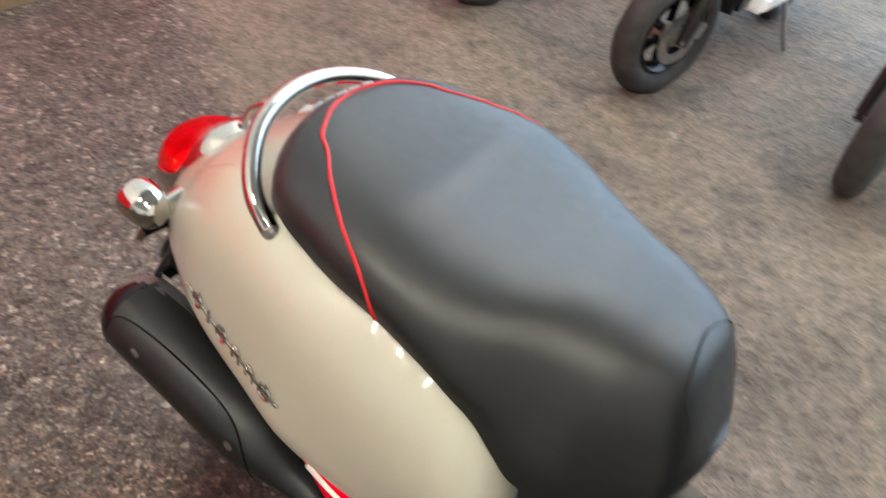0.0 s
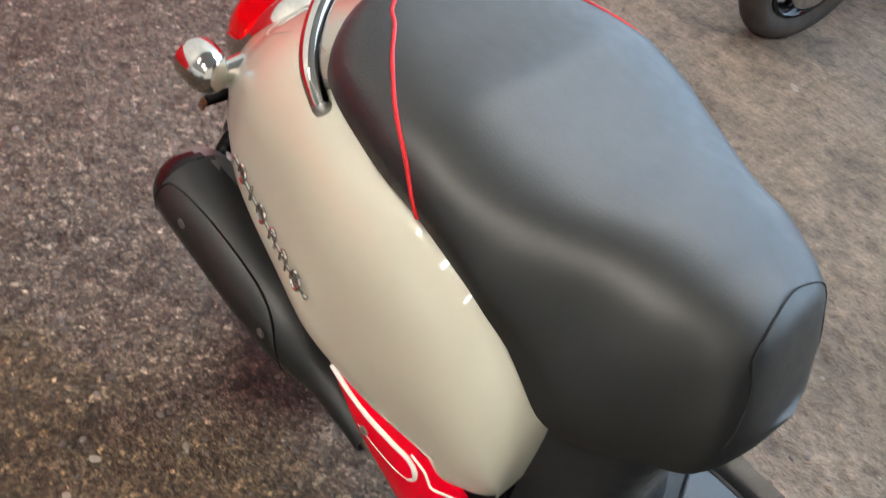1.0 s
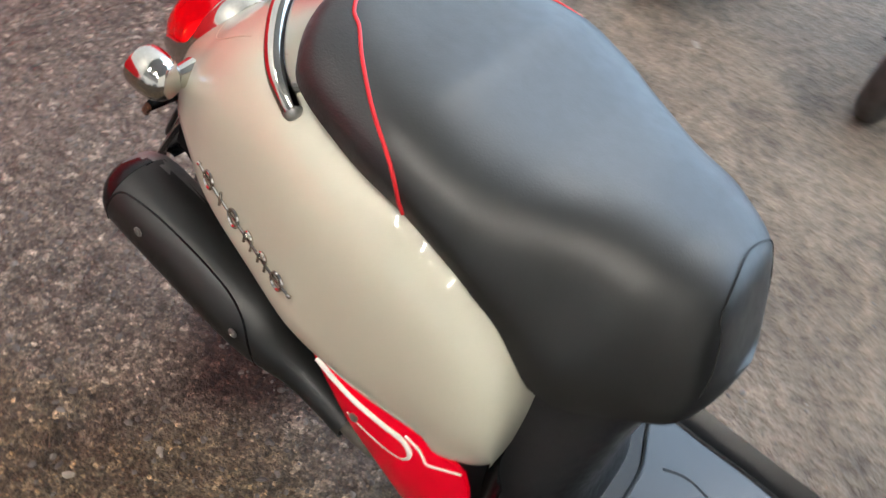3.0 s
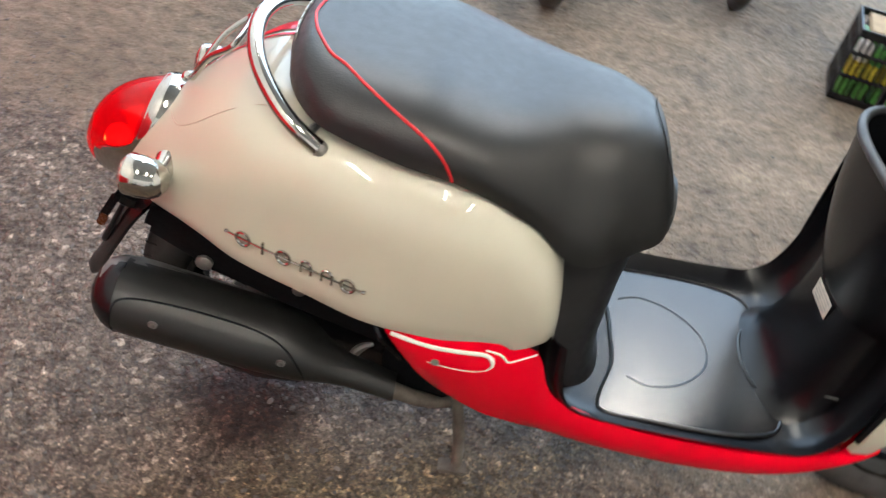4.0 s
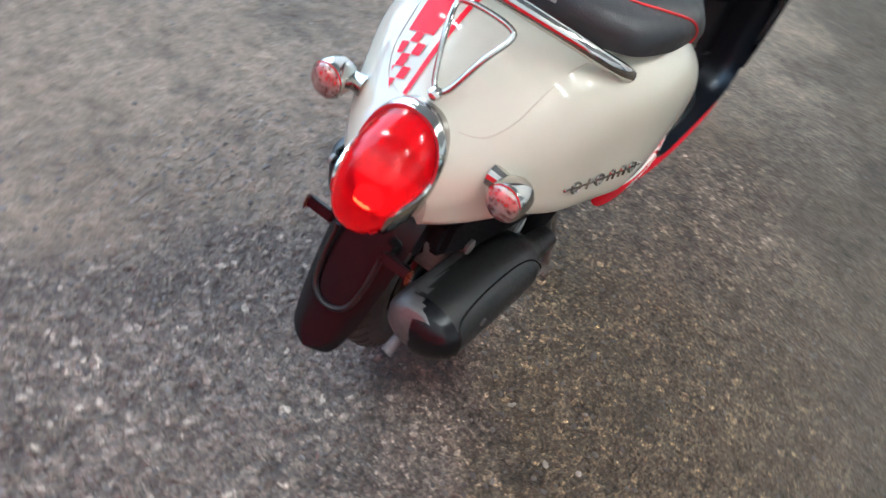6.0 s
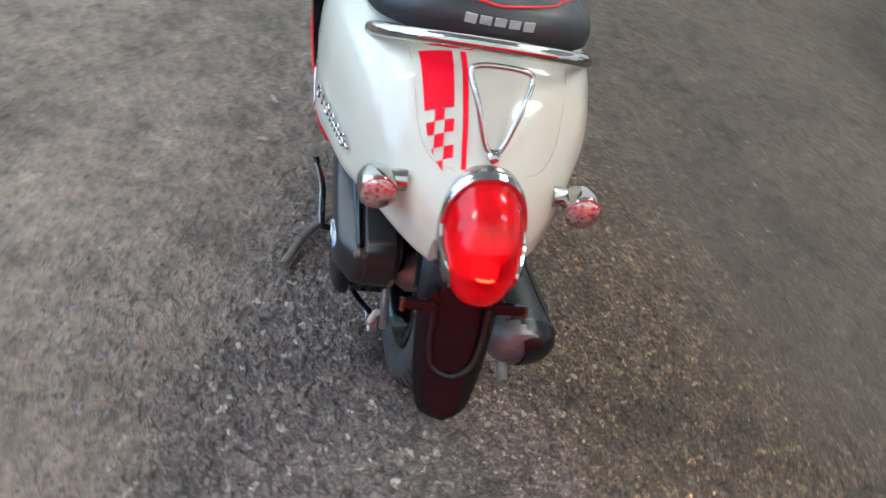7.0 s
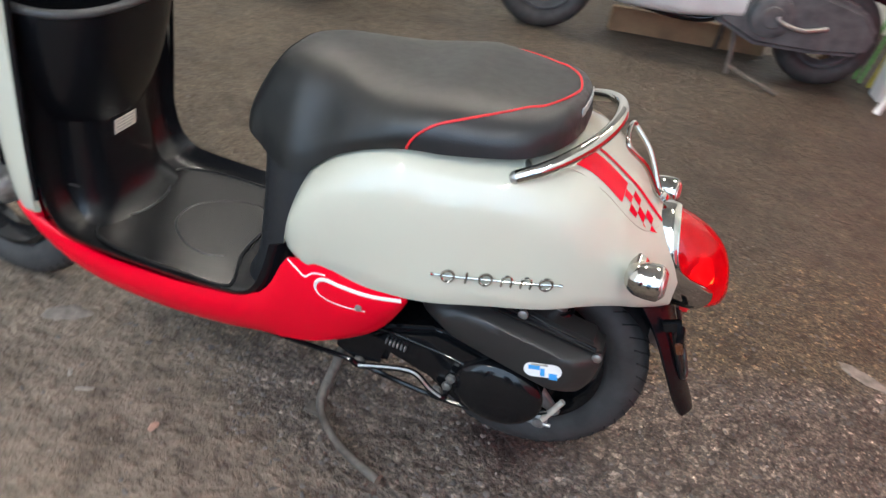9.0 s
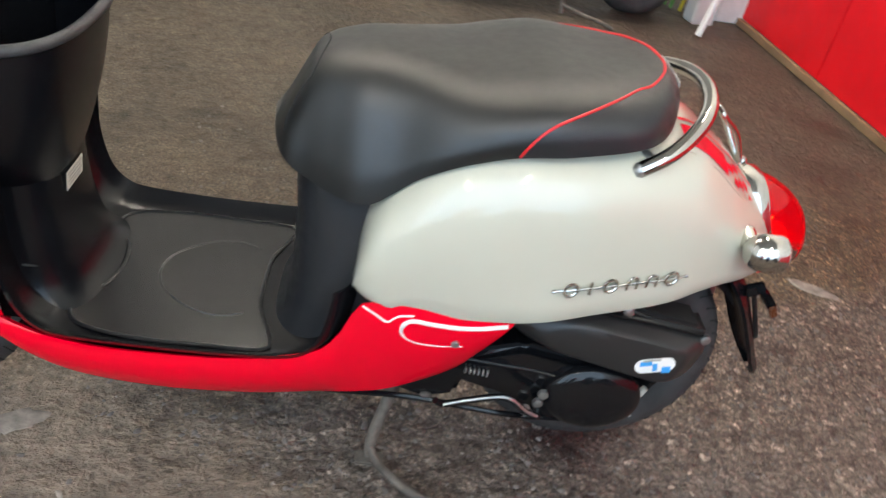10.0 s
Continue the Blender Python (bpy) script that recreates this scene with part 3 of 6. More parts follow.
pipe = [(0.2395, 0.6495), (0.234, 0.664), (0.223, 0.680), (0.206, 0.694), (0.187, 0.7025), (0.1625, 0.710), (0.123, 0.7195), (0.096, 0.7255)]
# the piping's turn round the tail: breadth and how far forward it lies
PIPE_TAIL = [(0.0, 0.0415), (0.035, 0.0475), (0.075, 0.066), (0.112, 0.096)]


def seat_z(x, y):
    pts = seat_half(x, 60)[1:]
    for (y0, z0), (y1, z1) in zip(pts, pts[1:]):
        if y1 <= y <= y0:
            return z0 + (z1 - z0) * (y0 - y) / max(1e-9, y0 - y1)
    return pts[-1][1]


half_pipe = [(x, seat_y(x, z) + 0.0006, z) for x, z in pipe] + [(spline(PIPE_TAIL, y), y, seat_z(spline(PIPE_TAIL, y), y) + 0.0006) for y in (0.092, 0.072, 0.050, 0.028, 0.0)]
part("piping", tube(half_pipe + [(x, -y, z) for x, y, z in half_pipe[-2::-1]], 0.0020, 8), PIPING, seat, "bright red piping round the seat")
seat.data.materials.append(VINYLSIDE)
for poly in seat.data.polygons:
    c = poly.center
    if (c.x < 0.096 and c.x < spline(PIPE_TAIL, abs(c.y))) or (c.x < 0.239 and c.z < spline(pipe[::-1], c.x)):
        poly.material_index = 1


nose = [(x, seat_y(x, z) + 0.0004, z) for x, z in ((0.531, 0.590), (0.530, 0.602), (0.525, 0.618), (0.515, 0.643), (0.503, 0.664))] + [(0.4955, 0.045, spline(SEAT_TOP, 0.4955) - 0.0035)]
nose = nose + [(0.488, 0.0, spline(SEAT_TOP, 0.488) + 0.0005)] + [(x, -y, z) for x, y, z in nose[::-1]]
part("stitching", tube(nose, 0.0008, 6), THREAD, seat, "stitched seam across the seat nose")
# silver maker's mark on the seat's rear wall, as a plain bar broken into five blocks
for k in range(5):
    y = 0.042 - k * 0.021
    x = next(q / 10000 for q in range(180, 600) if seat_y(q / 10000, 0.7165) >= abs(y) + 0.0005)
    part("mark", block((0.0024, 0.0165, 0.014), pose(x - 0.0004, y, 0.7165, 0, 6, -180 * y), 0.0006, 1), PALESILVER, seat, "plain silver block mark")

# black panel under the seat's nose
def under_half(z):
    w = spline([(0.27, 0.150), (0.36, 0.146), (0.44, 0.138), (0.52, 0.128), (0.57, 0.118)], z)
    f = spline([(0.27, 0.534), (0.30, 0.520), (0.36, 0.511), (0.44, 0.511), (0.52, 0.516), (0.57, 0.518)], z)
    return [(0.37, w)] + [(0.37 + (f - 0.37) * math.sin(a) ** 0.62, w * math.cos(a) ** 0.62) for a in [math.pi / 2 * k / 12 for k in range(13)]]


rows = []
for k in range(17):
    z = 0.27 + 0.30 * k / 16
    h = under_half(z)
    rows.append([Vector((x, y, z)) for x, y in h] + [Vector((x, -y, z)) for x, y in h[-2::-1]])
part("underseat_panel", skin(rows, False, True), VINYLSIDE, SC, "matt black panel under the seat nose")

# ---- red side skirts ----
RED_TOP = [(0.195, 0.418), (0.26, 0.413), (0.34, 0.416), (0.385, 0.412), (0.405, 0.404), (0.425, 0.352), (0.45, 0.313), (0.49, 0.295), (0.55, 0.282), (0.62, 0.275), (0.73, 0.273), (0.82, 0.283), (0.88, 0.306), (0.905, 0.316), (0.925, 0.328)]
RED_LOW = [(0.195, 0.402), (0.215, 0.350), (0.24, 0.309), (0.30, 0.263), (0.376, 0.225), (0.46, 0.202), (0.55, 0.188), (0.66, 0.182), (0.78, 0.193), (0.86, 0.230), (0.905, 0.282), (0.925, 0.315)]
RED_WIDE = [(0.195, 0.206), (0.26, 0.2115), (0.34, 0.2105), (0.41, 0.203), (0.46, 0.198), (0.55, 0.200), (0.70, 0.202), (0.82, 0.200), (0.90, 0.196), (0.925, 0.19)]


def skirt_y(x, z):
    top, low, w = spline(RED_TOP, x), spline(RED_LOW, x), spline(RED_WIDE, x)
    s = min(1.0, max(0.0, (z - low) / max(1e-6, top - low)))
    return w - 0.037 * (1 - s) ** 2.2 * min(1, (top - low) / 0.09) - 0.004 * s * s - 0.005 * s ** 7


for side_ in (1, -1):
    rows = []
    for i in range(61):
        x = 0.195 + 0.73 * i / 60
        top, low = spline(RED_TOP, x), spline(RED_LOW, x)
        outer_ = [(skirt_y(x, low + (top - low) * k / 10), low + (top - low) * k / 10) for k in range(11)]
        ring = outer_ + [(y - 0.007, z - 0.003) for y, z in outer_[::-1]]
        rows.append([Vector((x, side_ * y, z)) for y, z in ring])
    skirt_ = part("side_skirt", skin(rows, False, True), RED, SC, "glossy red lower side skirt")
    loop = [(0.203, 0.4045), (0.235, 0.398), (0.268, 0.3945), (0.305, 0.395), (0.330, 0.3965), (0.342, 0.390), (0.345, 0.377), (0.338, 0.365), (0.320, 0.3585), (0.29, 0.3575), (0.258, 0.361)]
    part("pinstripe", tube([(x, side_ * (skirt_y(x, z) + 0.0002), z) for x, z in loop[:8]], lambda q: 0.0034 if q < 0.75 else 0.0034 - 0.0024 * (q - 0.75) / 0.25, 8), WHITE, skirt_, "white pinstripe hooked at its end")
    # highlight of the embossed edge drawn as a thin white line
    part("pinstripe", tube([(x, side_ * (skirt_y(x, z) - 0.0002), z) for x, z in loop[7:]], 0.0010, 6), WHITE, skirt_, "thin pale line painted for the embossed edge's highlight")
    lip = [(0.331, 0.4045), (0.350, 0.401), (0.358, 0.395), (0.366, 0.3885), (0.382, 0.396), (0.401, 0.4045)]
    part("pinstripe", tube([(x, side_ * (skirt_y(x, z) + 0.0002), z) for x, z in lip], 0.0016, 6), WHITE, skirt_, "white pinstripe edge")
    part("screw", lathe([(-0.002, 0.001), (-0.0018, 0.0055), (0.001, 0.0058), (0.0022, 0.0035), (0.0016, 0.0005)], pose(0.269, side_ * (skirt_y(0.269, 0.366) + 0.0015), 0.366, 0, 0, 90 * side_), 14), STEEL, skirt_)

# ---- floorboard and leg shield, one black moulding ----
FLOOR = [(0.418, 0.405), (0.424, 0.36), (0.437, 0.318), (0.462, 0.290), (0.505, 0.276), (0.60, 0.270), (0.70, 0.269), (0.79, 0.272), (0.835, 0.283), (0.868, 0.316), (0.886, 0.37), (0.894, 0.45), (0.899, 0.54), (0.905, 0.64), (0.915, 0.76), (0.932, 0.90), (0.945, 0.98)]
path2 = smooth_path([(x, 0, z) for x, z in FLOOR], 5)
rows = []
for i, p in enumerate(path2):
    a, b_ = path2[max(0, i - 1)], path2[min(len(path2) - 1, i + 1)]
    d = (b_ - a).normalized()
    n = Vector((-d.z, 0, d.x))
    w = spline([(0.0, 0.180), (0.1, 0.192), (0.3, 0.199), (0.5, 0.200), (0.62, 0.198), (0.75, 0.194), (0.9, 0.20), (1.0, 0.19)], i / (len(path2) - 1))
    row = []
    for k in range(25):
        s = -1 + 2 * k / 24
        lift = 0.024 * max(0.0, (abs(s) - 0.80) / 0.2) ** 1.6
        row.append(p + n * lift + Vector((0, s * w, 0)))
    row += [p + n * 0.015 + Vector((0, w - 0.004, 0)), p - n * 0.010 + Vector((0, w - 0.04, 0)), p - n * 0.010 + Vector((0, -w + 0.04, 0)), p + n * 0.015 + Vector((0, -w + 0.004, 0))]
    rows.append(row)
shield = part("floorboard", skin(rows, False, True), BLACK, SC, "black moulded floorboard sweeping up into the leg shield")
mat = [(0.575, 0.085), (0.61, 0.098), (0.66, 0.085), (0.705, 0.045), (0.718, 0.0), (0.705, -0.045), (0.66, -0.085), (0.61, -0.098), (0.575, -0.085)]
part("groove", tube([(x, y, 0.2725) for x, y in mat], 0.0032, 6), GREY, shield, "moulded oval rib on the floor mat")
mat2 = [(0.525, 0.155), (0.60, 0.165), (0.72, 0.165), (0.80, 0.145), (0.815, 0.10), (0.785, 0.055), (0.775, 0.0), (0.785, -0.055), (0.815, -0.10), (0.80, -0.145), (0.72, -0.165), (0.60, -0.165), (0.525, -0.155), (0.552, -0.07), (0.556, 0.0), (0.552, 0.07)]
rows = []
edge = smooth_path([(x, y, 0) for x, y in mat2], 4, True)
for s, dz in ((0.02, 0.0032), (0.5, 0.0032), (0.9, 0.0032), (0.985, 0.0030), (1.0, -0.001)):
    rows.append([Vector((0.66 + (p.x - 0.66) * s, p.y * s, 0.2715 + dz + 0.05 * max(0, abs(0.66 + (p.x - 0.66) * s - 0.66) - 0.09) ** 2)) for p in edge])
part("floor_mat", skin(rows, False, True), MATRUBBER, shield, "black rubber floor mat with raised border")
part("mat_border", tube([(p.x, p.y, 0.2745 + 0.05 * max(0, abs(p.x - 0.66) - 0.09) ** 2) for p in edge[::2]], 0.0028, 6, True, 2), GREY, shield)

# column and storage pocket on the inside of the shield
def bulge(zs, front, half, material, name, label, parent, back=0.905, e=0.8):
    rows_ = []
    for z in zs:
        f, w = spline(front, z), spline(half, z)
        pts = [(back + (f - back) * math.sin(math.pi * k / 20) ** e if 0 < k < 20 else back, w * math.copysign(abs(math.cos(math.pi * k / 20)) ** e, math.cos(math.pi * k / 20))) for k in range(21)]
        rows_.append([Vector((x, y, z)) for x, y in pts])
    return part(name, skin(rows_, False, True), material, parent, label)


column = bulge([0.272 + 0.012 * k for k in range(26)], [(0.27, 0.775), (0.285, 0.800), (0.31, 0.818), (0.36, 0.831), (0.43, 0.840), (0.50, 0.842), (0.58, 0.845)],
               [(0.27, 0.150), (0.30, 0.128), (0.36, 0.116), (0.43, 0.110), (0.58, 0.115)], BLACK, "centre_column", "black moulded column under the storage pocket", shield, e=0.62)
part("seam", tube([(0.905 - 0.07 * math.sin(math.pi * k / 12) ** 0.62 - 0.0008, 0.121 * math.copysign(abs(math.cos(math.pi * k / 12)) ** 0.62, math.cos(math.pi * k / 12)), 0.332 + 0.012 * math.cos(2 * math.pi * k / 12)) for k in range(1, 12)], 0.0016, 6), GREY, shield)
POCKET_F = [(0.44, 0.842), (0.47, 0.832), (0.52, 0.818), (0.58, 0.804), (0.64, 0.795), (0.672, 0.792)]
POCKET_W = [(0.44, 0.09), (0.47, 0.118), (0.52, 0.145), (0.58, 0.160), (0.64, 0.168), (0.672, 0.170)]
rows = []
for k in range(14):
    z = 0.445 + 0.225 * k / 13
    f, w = spline(POCKET_F, z), spline(POCKET_W, z)
    rows.append([Vector((0.905 + (f - 0.905) * math.sin(math.pi * j / 24) ** 0.75, w * math.copysign(abs(math.cos(math.pi * j / 24)) ** 0.75, math.cos(math.pi * j / 24)), z)) for j in range(25)])
for z, f, w in ((0.674, 0.795, 0.167), (0.672, 0.800, 0.161), (0.60, 0.812, 0.150), (0.52, 0.830, 0.13), (0.515, 0.89, 0.02)):
    rows.append([Vector((0.905 + (f - 0.905) * math.sin(math.pi * j / 24) ** 0.75, w * math.copysign(abs(math.cos(math.pi * j / 24)) ** 0.75, math.cos(math.pi * j / 24)), z)) for j in range(25)])
pocket = part("storage_pocket", skin(rows), BLACK, SC, "open black storage pocket on the leg shield")
part("rim", tube([(0.905 + (0.793 - 0.905) * math.sin(math.pi * j / 24) ** 0.75, 0.168 * math.copysign(abs(math.cos(math.pi * j / 24)) ** 0.75, math.cos(math.pi * j / 24)), 0.673) for j in range(25)], 0.0075, 10, steps=2), WORNRIM, pocket, "worn grey rolled rim")
part("bag_hook", tube([(0.87, -0.06, 0.72), (0.835, -0.08, 0.715), (0.80, -0.09, 0.695), (0.792, -0.095, 0.665)], 0.005, 8), GREY, pocket, "black bag hook")
tag = part("warning_label", block((0.0012, 0.062, 0.030), pose(0.8375, 0.0, 0.431, 0, -3, 0), 0.0004, 1), LABELMAT, shield, "aged cream paper label")
for k in range(4):
    part("print_bar", block((0.0006, 0.052 - 0.008 * (k % 2), 0.0022), pose(0.8366 + 0.0004 * (k - 1.5), 0.0, 0.441 - k * 0.0062, 0, -3, 0), 0), LABELINK, tag)

# outside of the leg shield: cream above, red below
def shield_outer(z0, z1, n, name, material, label):
    rows_ = []
    for k in range(n + 1):
        z = z0 + (z1 - z0) * k / n
        x0 = spline([(0.25, 0.885), (0.32, 0.884), (0.40, 0.880), (0.60, 0.884), (0.80, 0.902), (0.98, 0.930)], z)
        w = spline([(0.25, 0.16), (0.30, 0.188), (0.36, 0.202), (0.55, 0.206), (0.75, 0.208), (0.90, 0.20), (0.98, 0.16)], z)
        d = spline([(0.25, 0.035), (0.32, 0.090), (0.5, 0.140), (0.60, 0.165), (0.70, 0.225), (0.98, 0.215)], z)
        row = [Vector((x0 + d * math.sin(math.pi * j / 20) ** 0.7, w * math.cos(math.pi * j / 20), z)) for j in range(21)]
        row += [Vector((x0 + d * 0.8 * math.sin(math.pi * j / 20) ** 0.7 - 0.006, (w - 0.008) * math.cos(math.pi * j / 20), z)) for j in range(20, -1, -1)]
        rows_.append(row)
    part(name, skin(rows_, False, True), material, SC, label)


shield_outer(0.318, 0.98, 22, "leg_shield_cover", CREAM, "cream painted outer leg shield")
shield_outer(0.25, 0.317, 4, "leg_shield_foot", RED, "red painted foot of the leg shield")
part("shield_edging", tube([(0.874, s_ * (w_ - 0.002), z) for s_, w_, z in ((1, 0.199, 0.35), (1, 0.205, 0.45), (1, 0.207, 0.6), (1, 0.208, 0.72))] + [(0.890, 0.207, 0.80), (0.910, 0.20, 0.9), (0.922, 0.17, 0.96), (0.926, 0.1, 0.985), (0.926, -0.1, 0.985), (0.922, -0.17, 0.96), (0.910, -0.2, 0.9), (0.890, -0.207, 0.80)] + [(0.874, s_ * (w_ - 0.002), z) for s_, w_, z in ((-1, 0.208, 0.72), (-1, 0.207, 0.6), (-1, 0.205, 0.45), (-1, 0.199, 0.35))], 0.005, 8), BLACK, SC)

# ---- wheels ----
def wheel(parent, at, turn=0.0, r=0.207, w=0.042, rim_r=0.128, rim_mat=GLOSS, spokes=5, tread=True, name="wheel"):
    m = Matrix.Translation(at) @ pose(0, 0, 0, 0, 0, turn) @ pose(0, 0, 0, 0, 0, 90)
    prof = []
    for k in range(25):
        a = -math.pi * 0.86 + 2 * math.pi * 0.86 * k / 24
        prof.append((w * math.sin(a), (rim_r + r) / 2 + 0.004 + (r - rim_r) / 2 * 1.06 * math.cos(a)))
    hub = new(name, mesh_of("rim", lathe([(-0.034, rim_r + 0.008), (-0.036, rim_r - 0.002), (-0.026, rim_r - 0.012), (0, rim_r - 0.022), (0.026, rim_r - 0.012), (0.036, rim_r - 0.002), (0.034, rim_r + 0.008), (0.0, rim_r - 0.002), (-0.034, rim_r + 0.008)], m, 48, caps=False), rim_mat))
    hub.parent = parent
    hub.matrix_parent_inverse = parent.matrix_world.inverted()
    part("tyre", lathe(prof, m, 56, caps=False), RUBBER, hub, "worn black rubber tyre")
    for k in range(spokes):
        part("spoke", lathe([(0.02, 0.019), (0.05, 0.014), (rim_r - 0.014, 0.012)], m @ pose(0, 0, 0, 360 * k / spokes, 0, 0) @ pose(0, 0, 0, 0, -90, 0), 8) if spokes < 10 else
             lathe([(0.02, 0.002), (rim_r - 0.014, 0.002)], m @ pose(0.015 * (-1) ** k, 0, 0, 360 * k / spokes, 0, 0) @ pose(0, 0, 0, 0, -90, 0), 6), rim_mat, hub)
    if tread:
        cuts = []
        for k in range(44):
            for s in (-1, 1):
                pts = []
                for q in range(4):
                    a = s * (0.18 + 0.27 * q)
                    th = 2 * math.pi * (k + 0.5 * (s > 0)) / 44 + 0.05 * q
                    rr = (rim_r + r) / 2 + 0.004 + (r - rim_r) / 2 * 1.06 * math.cos(a) + 0.0002
                    pts.append(m @ Vector((w * math.sin(a), rr * math.cos(th), rr * math.sin(th))))
                cuts.append(tube(pts, 0.0016, 5, smooth=False))
        tagged(part("tread", joined(*cuts), GROOVE, hub, "dark cut tread pattern"), kind="stuff")
    part("hub", lathe([(-0.05, 0.012), (-0.05, 0.028), (-0.03, 0.042), (0.03, 0.042), (0.05, 0.028), (0.05, 0.012)], m, 24), ALLOY, hub, "dirty alloy hub")
    part("axle", lathe([(-0.075, 0.002), (-0.074, 0.011), (0.074, 0.011), (0.075, 0.002)], m, 12), STEEL, hub)
    return hub


wheel(SC, (0.002, 0.0, 0.238), r=0.204, name="rear_wheel")
wheel(SC, (1.125, 0.0, 0.209), turn=-5, name="front_wheel")
for s in (-1, 1):
    part("fork_leg", tube([Vector((1.125, 0, 0)) + Matrix.Rotation(radians(-5), 3, "Z") @ Vector(p) for p in ((0.0, s * 0.068, 0.205), (-0.03, s * 0.068, 0.30), (-0.075, s * 0.062, 0.44), (-0.10, s * 0.06, 0.52))], 0.017, 12), GLOSS, SC)
m12 = Matrix.Translation((1.125, 0, 0.209)) @ pose(0, 0, 0, 0, 0, -5)
rows = []
for k in range(19):
    a = radians(28 + 140 * k / 18)
    rows.append([m12 @ Vector(((0.222 + 0.012 * math.cos(t)) * math.cos(a), 0.062 * math.sin(t), (0.226 + 0.024 * math.cos(t) - 0.024) * math.sin(a))) for t in [-1.5 + 3.0 * j / 10 for j in range(11)]])
part("front_fender", skin(rows), GLOSS, SC, "gloss black front fender")

# ---- tail light, signals, rails ----
TAIL_C, TAIL_H = Vector((-0.1775, 0, 0.514)), Vector((0.0225, 0, 0.074))
# how far the chrome collar's lower flanks reach back along the lens, by the angle from its top
WING = [(0, 0.0), (66, 0.0), (82, 0.004), (89, 0.018), (95, 0.046), (103, 0.056), (118, 0.054), (132, 0.044), (146, 0.026), (162, 0.006), (180, 0.0)]


def lens_ring(push, grow=1.0, wide=1.0):
    """The lens's rim at this depth behind the collar, 0 to 0.085."""
    a = math.asin(min(1.0, max(0.0, push / 0.085)))
    sc = max(0.001, math.cos(a)) ** 0.74
    return lambda t: TAIL_C + TAIL_H * (math.cos(t) * sc * grow) + Vector((-push, 0.0565 * sc * wide * math.copysign(abs(math.sin(t)) ** 0.82, math.sin(t)), -0.011 * push / 0.085))


def tail():
    rows_ = []
    for k in range(96):
        t = 2 * math.pi * k / 96
        deg = math.degrees(min(t, 2 * math.pi - t))
        reach = spline(WING, deg)
        row = []
        for d, g in ((-0.030, 0.99), (-0.026, 1.055), (-0.012, 1.09), (0.0, 1.085), (0.25, 1.075), (0.5, 1.075), (0.75, 1.075), (0.96, 1.07), (1.0, 1.045)):
            if d <= 0:
                row.append(lens_ring(0.0, g, g + 0.04)(t) + Vector((-d, 0, 0)))
            else:
                row.append(lens_ring(d * reach + 0.004 * d, g, g + 0.04)(t))
        row += [lens_ring(reach * 0.96 + 0.004, 1.01, 1.01)(t), lens_ring(0.0, 1.0, 1.0)(t)]
        rows_.append(row)
    root = part("tail_light", skin(rows_, True, False), CHROME, SC, "chrome collar of the tail light")
    rows_ = []
    for k in range(17):
        f = lens_ring(0.085 * math.sin(math.pi / 2 * k / 16))
        rows_.append([f(2 * math.pi * j / 48) for j in range(48)])
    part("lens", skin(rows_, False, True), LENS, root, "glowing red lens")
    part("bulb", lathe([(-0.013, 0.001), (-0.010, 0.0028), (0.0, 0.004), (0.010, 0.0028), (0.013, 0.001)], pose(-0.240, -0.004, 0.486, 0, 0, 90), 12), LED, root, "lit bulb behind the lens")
    # glow core added behind the lens to brighten its lower end
    part("glow_core", lathe([(-0.020, 0.001), (-0.017, 0.010), (-0.006, 0.017), (0.006, 0.017), (0.017, 0.010), (0.020, 0.001)], pose(-0.225, -0.004, 0.488, 0, 0, 90), 16), GLOWCORE, root, "softly lit red core added round the bulb")
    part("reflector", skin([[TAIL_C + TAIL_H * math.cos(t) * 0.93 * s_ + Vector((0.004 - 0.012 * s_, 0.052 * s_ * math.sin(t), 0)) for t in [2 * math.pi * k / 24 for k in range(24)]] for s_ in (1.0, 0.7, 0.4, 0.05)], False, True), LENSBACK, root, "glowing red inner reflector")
    part("lower_lens", block((0.016, 0.044, 0.014), pose(-0.216, 0, 0.432, 0, 20, 0), 0.004), PIPING, root, "small red lower lens")


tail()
for s in (-1, 1):
    c = Vector((-0.128, s * 0.148, 0.541))
    m = Matrix.Translation(c) @ pose(0, 0, 0, 0, -4, 180 + s * 2)
    sig = part("turn_signal", lathe([(-0.027, 0.002), (-0.0255, 0.011), (-0.020, 0.019), (-0.009, 0.0252), (0.006, 0.0272), (0.021, 0.0272), (0.024, 0.0264), (0.025, 0.0245)], m, 28), CHROME, SC, "chrome bullet turn signal")
    part("lens", lathe([(0.021, 0.0248), (0.027, 0.0240), (0.032, 0.018), (0.034, 0.001)], m, 24), SIGLENS, sig, "clear lens with reddish bulb behind")
    part("foot", lathe([(0.0, 0.017), (0.012, 0.015), (0.03, 0.012), (0.042, 0.011)], Matrix.Translation((-0.116, s * 0.106, 0.540)) @ pose(0, 0, 0, 0, 0, s * 90), 20), CHROME, sig)

rail = [(0.083, 0.162, 0.645), (0.053, 0.155, 0.663), (0.025, 0.134, 0.679), (-0.003, 0.098, 0.696), (-0.021, 0.051, 0.707), (-0.027, 0.0, 0.711)]
full = rail + [(x, -y, z) for x, y, z in rail[-2::-1]]
rail_ob = part("grab_rail", tube(full, 0.0105, 14, steps=8), CHROME, SC, "polished chrome grab rail round the seat tail")
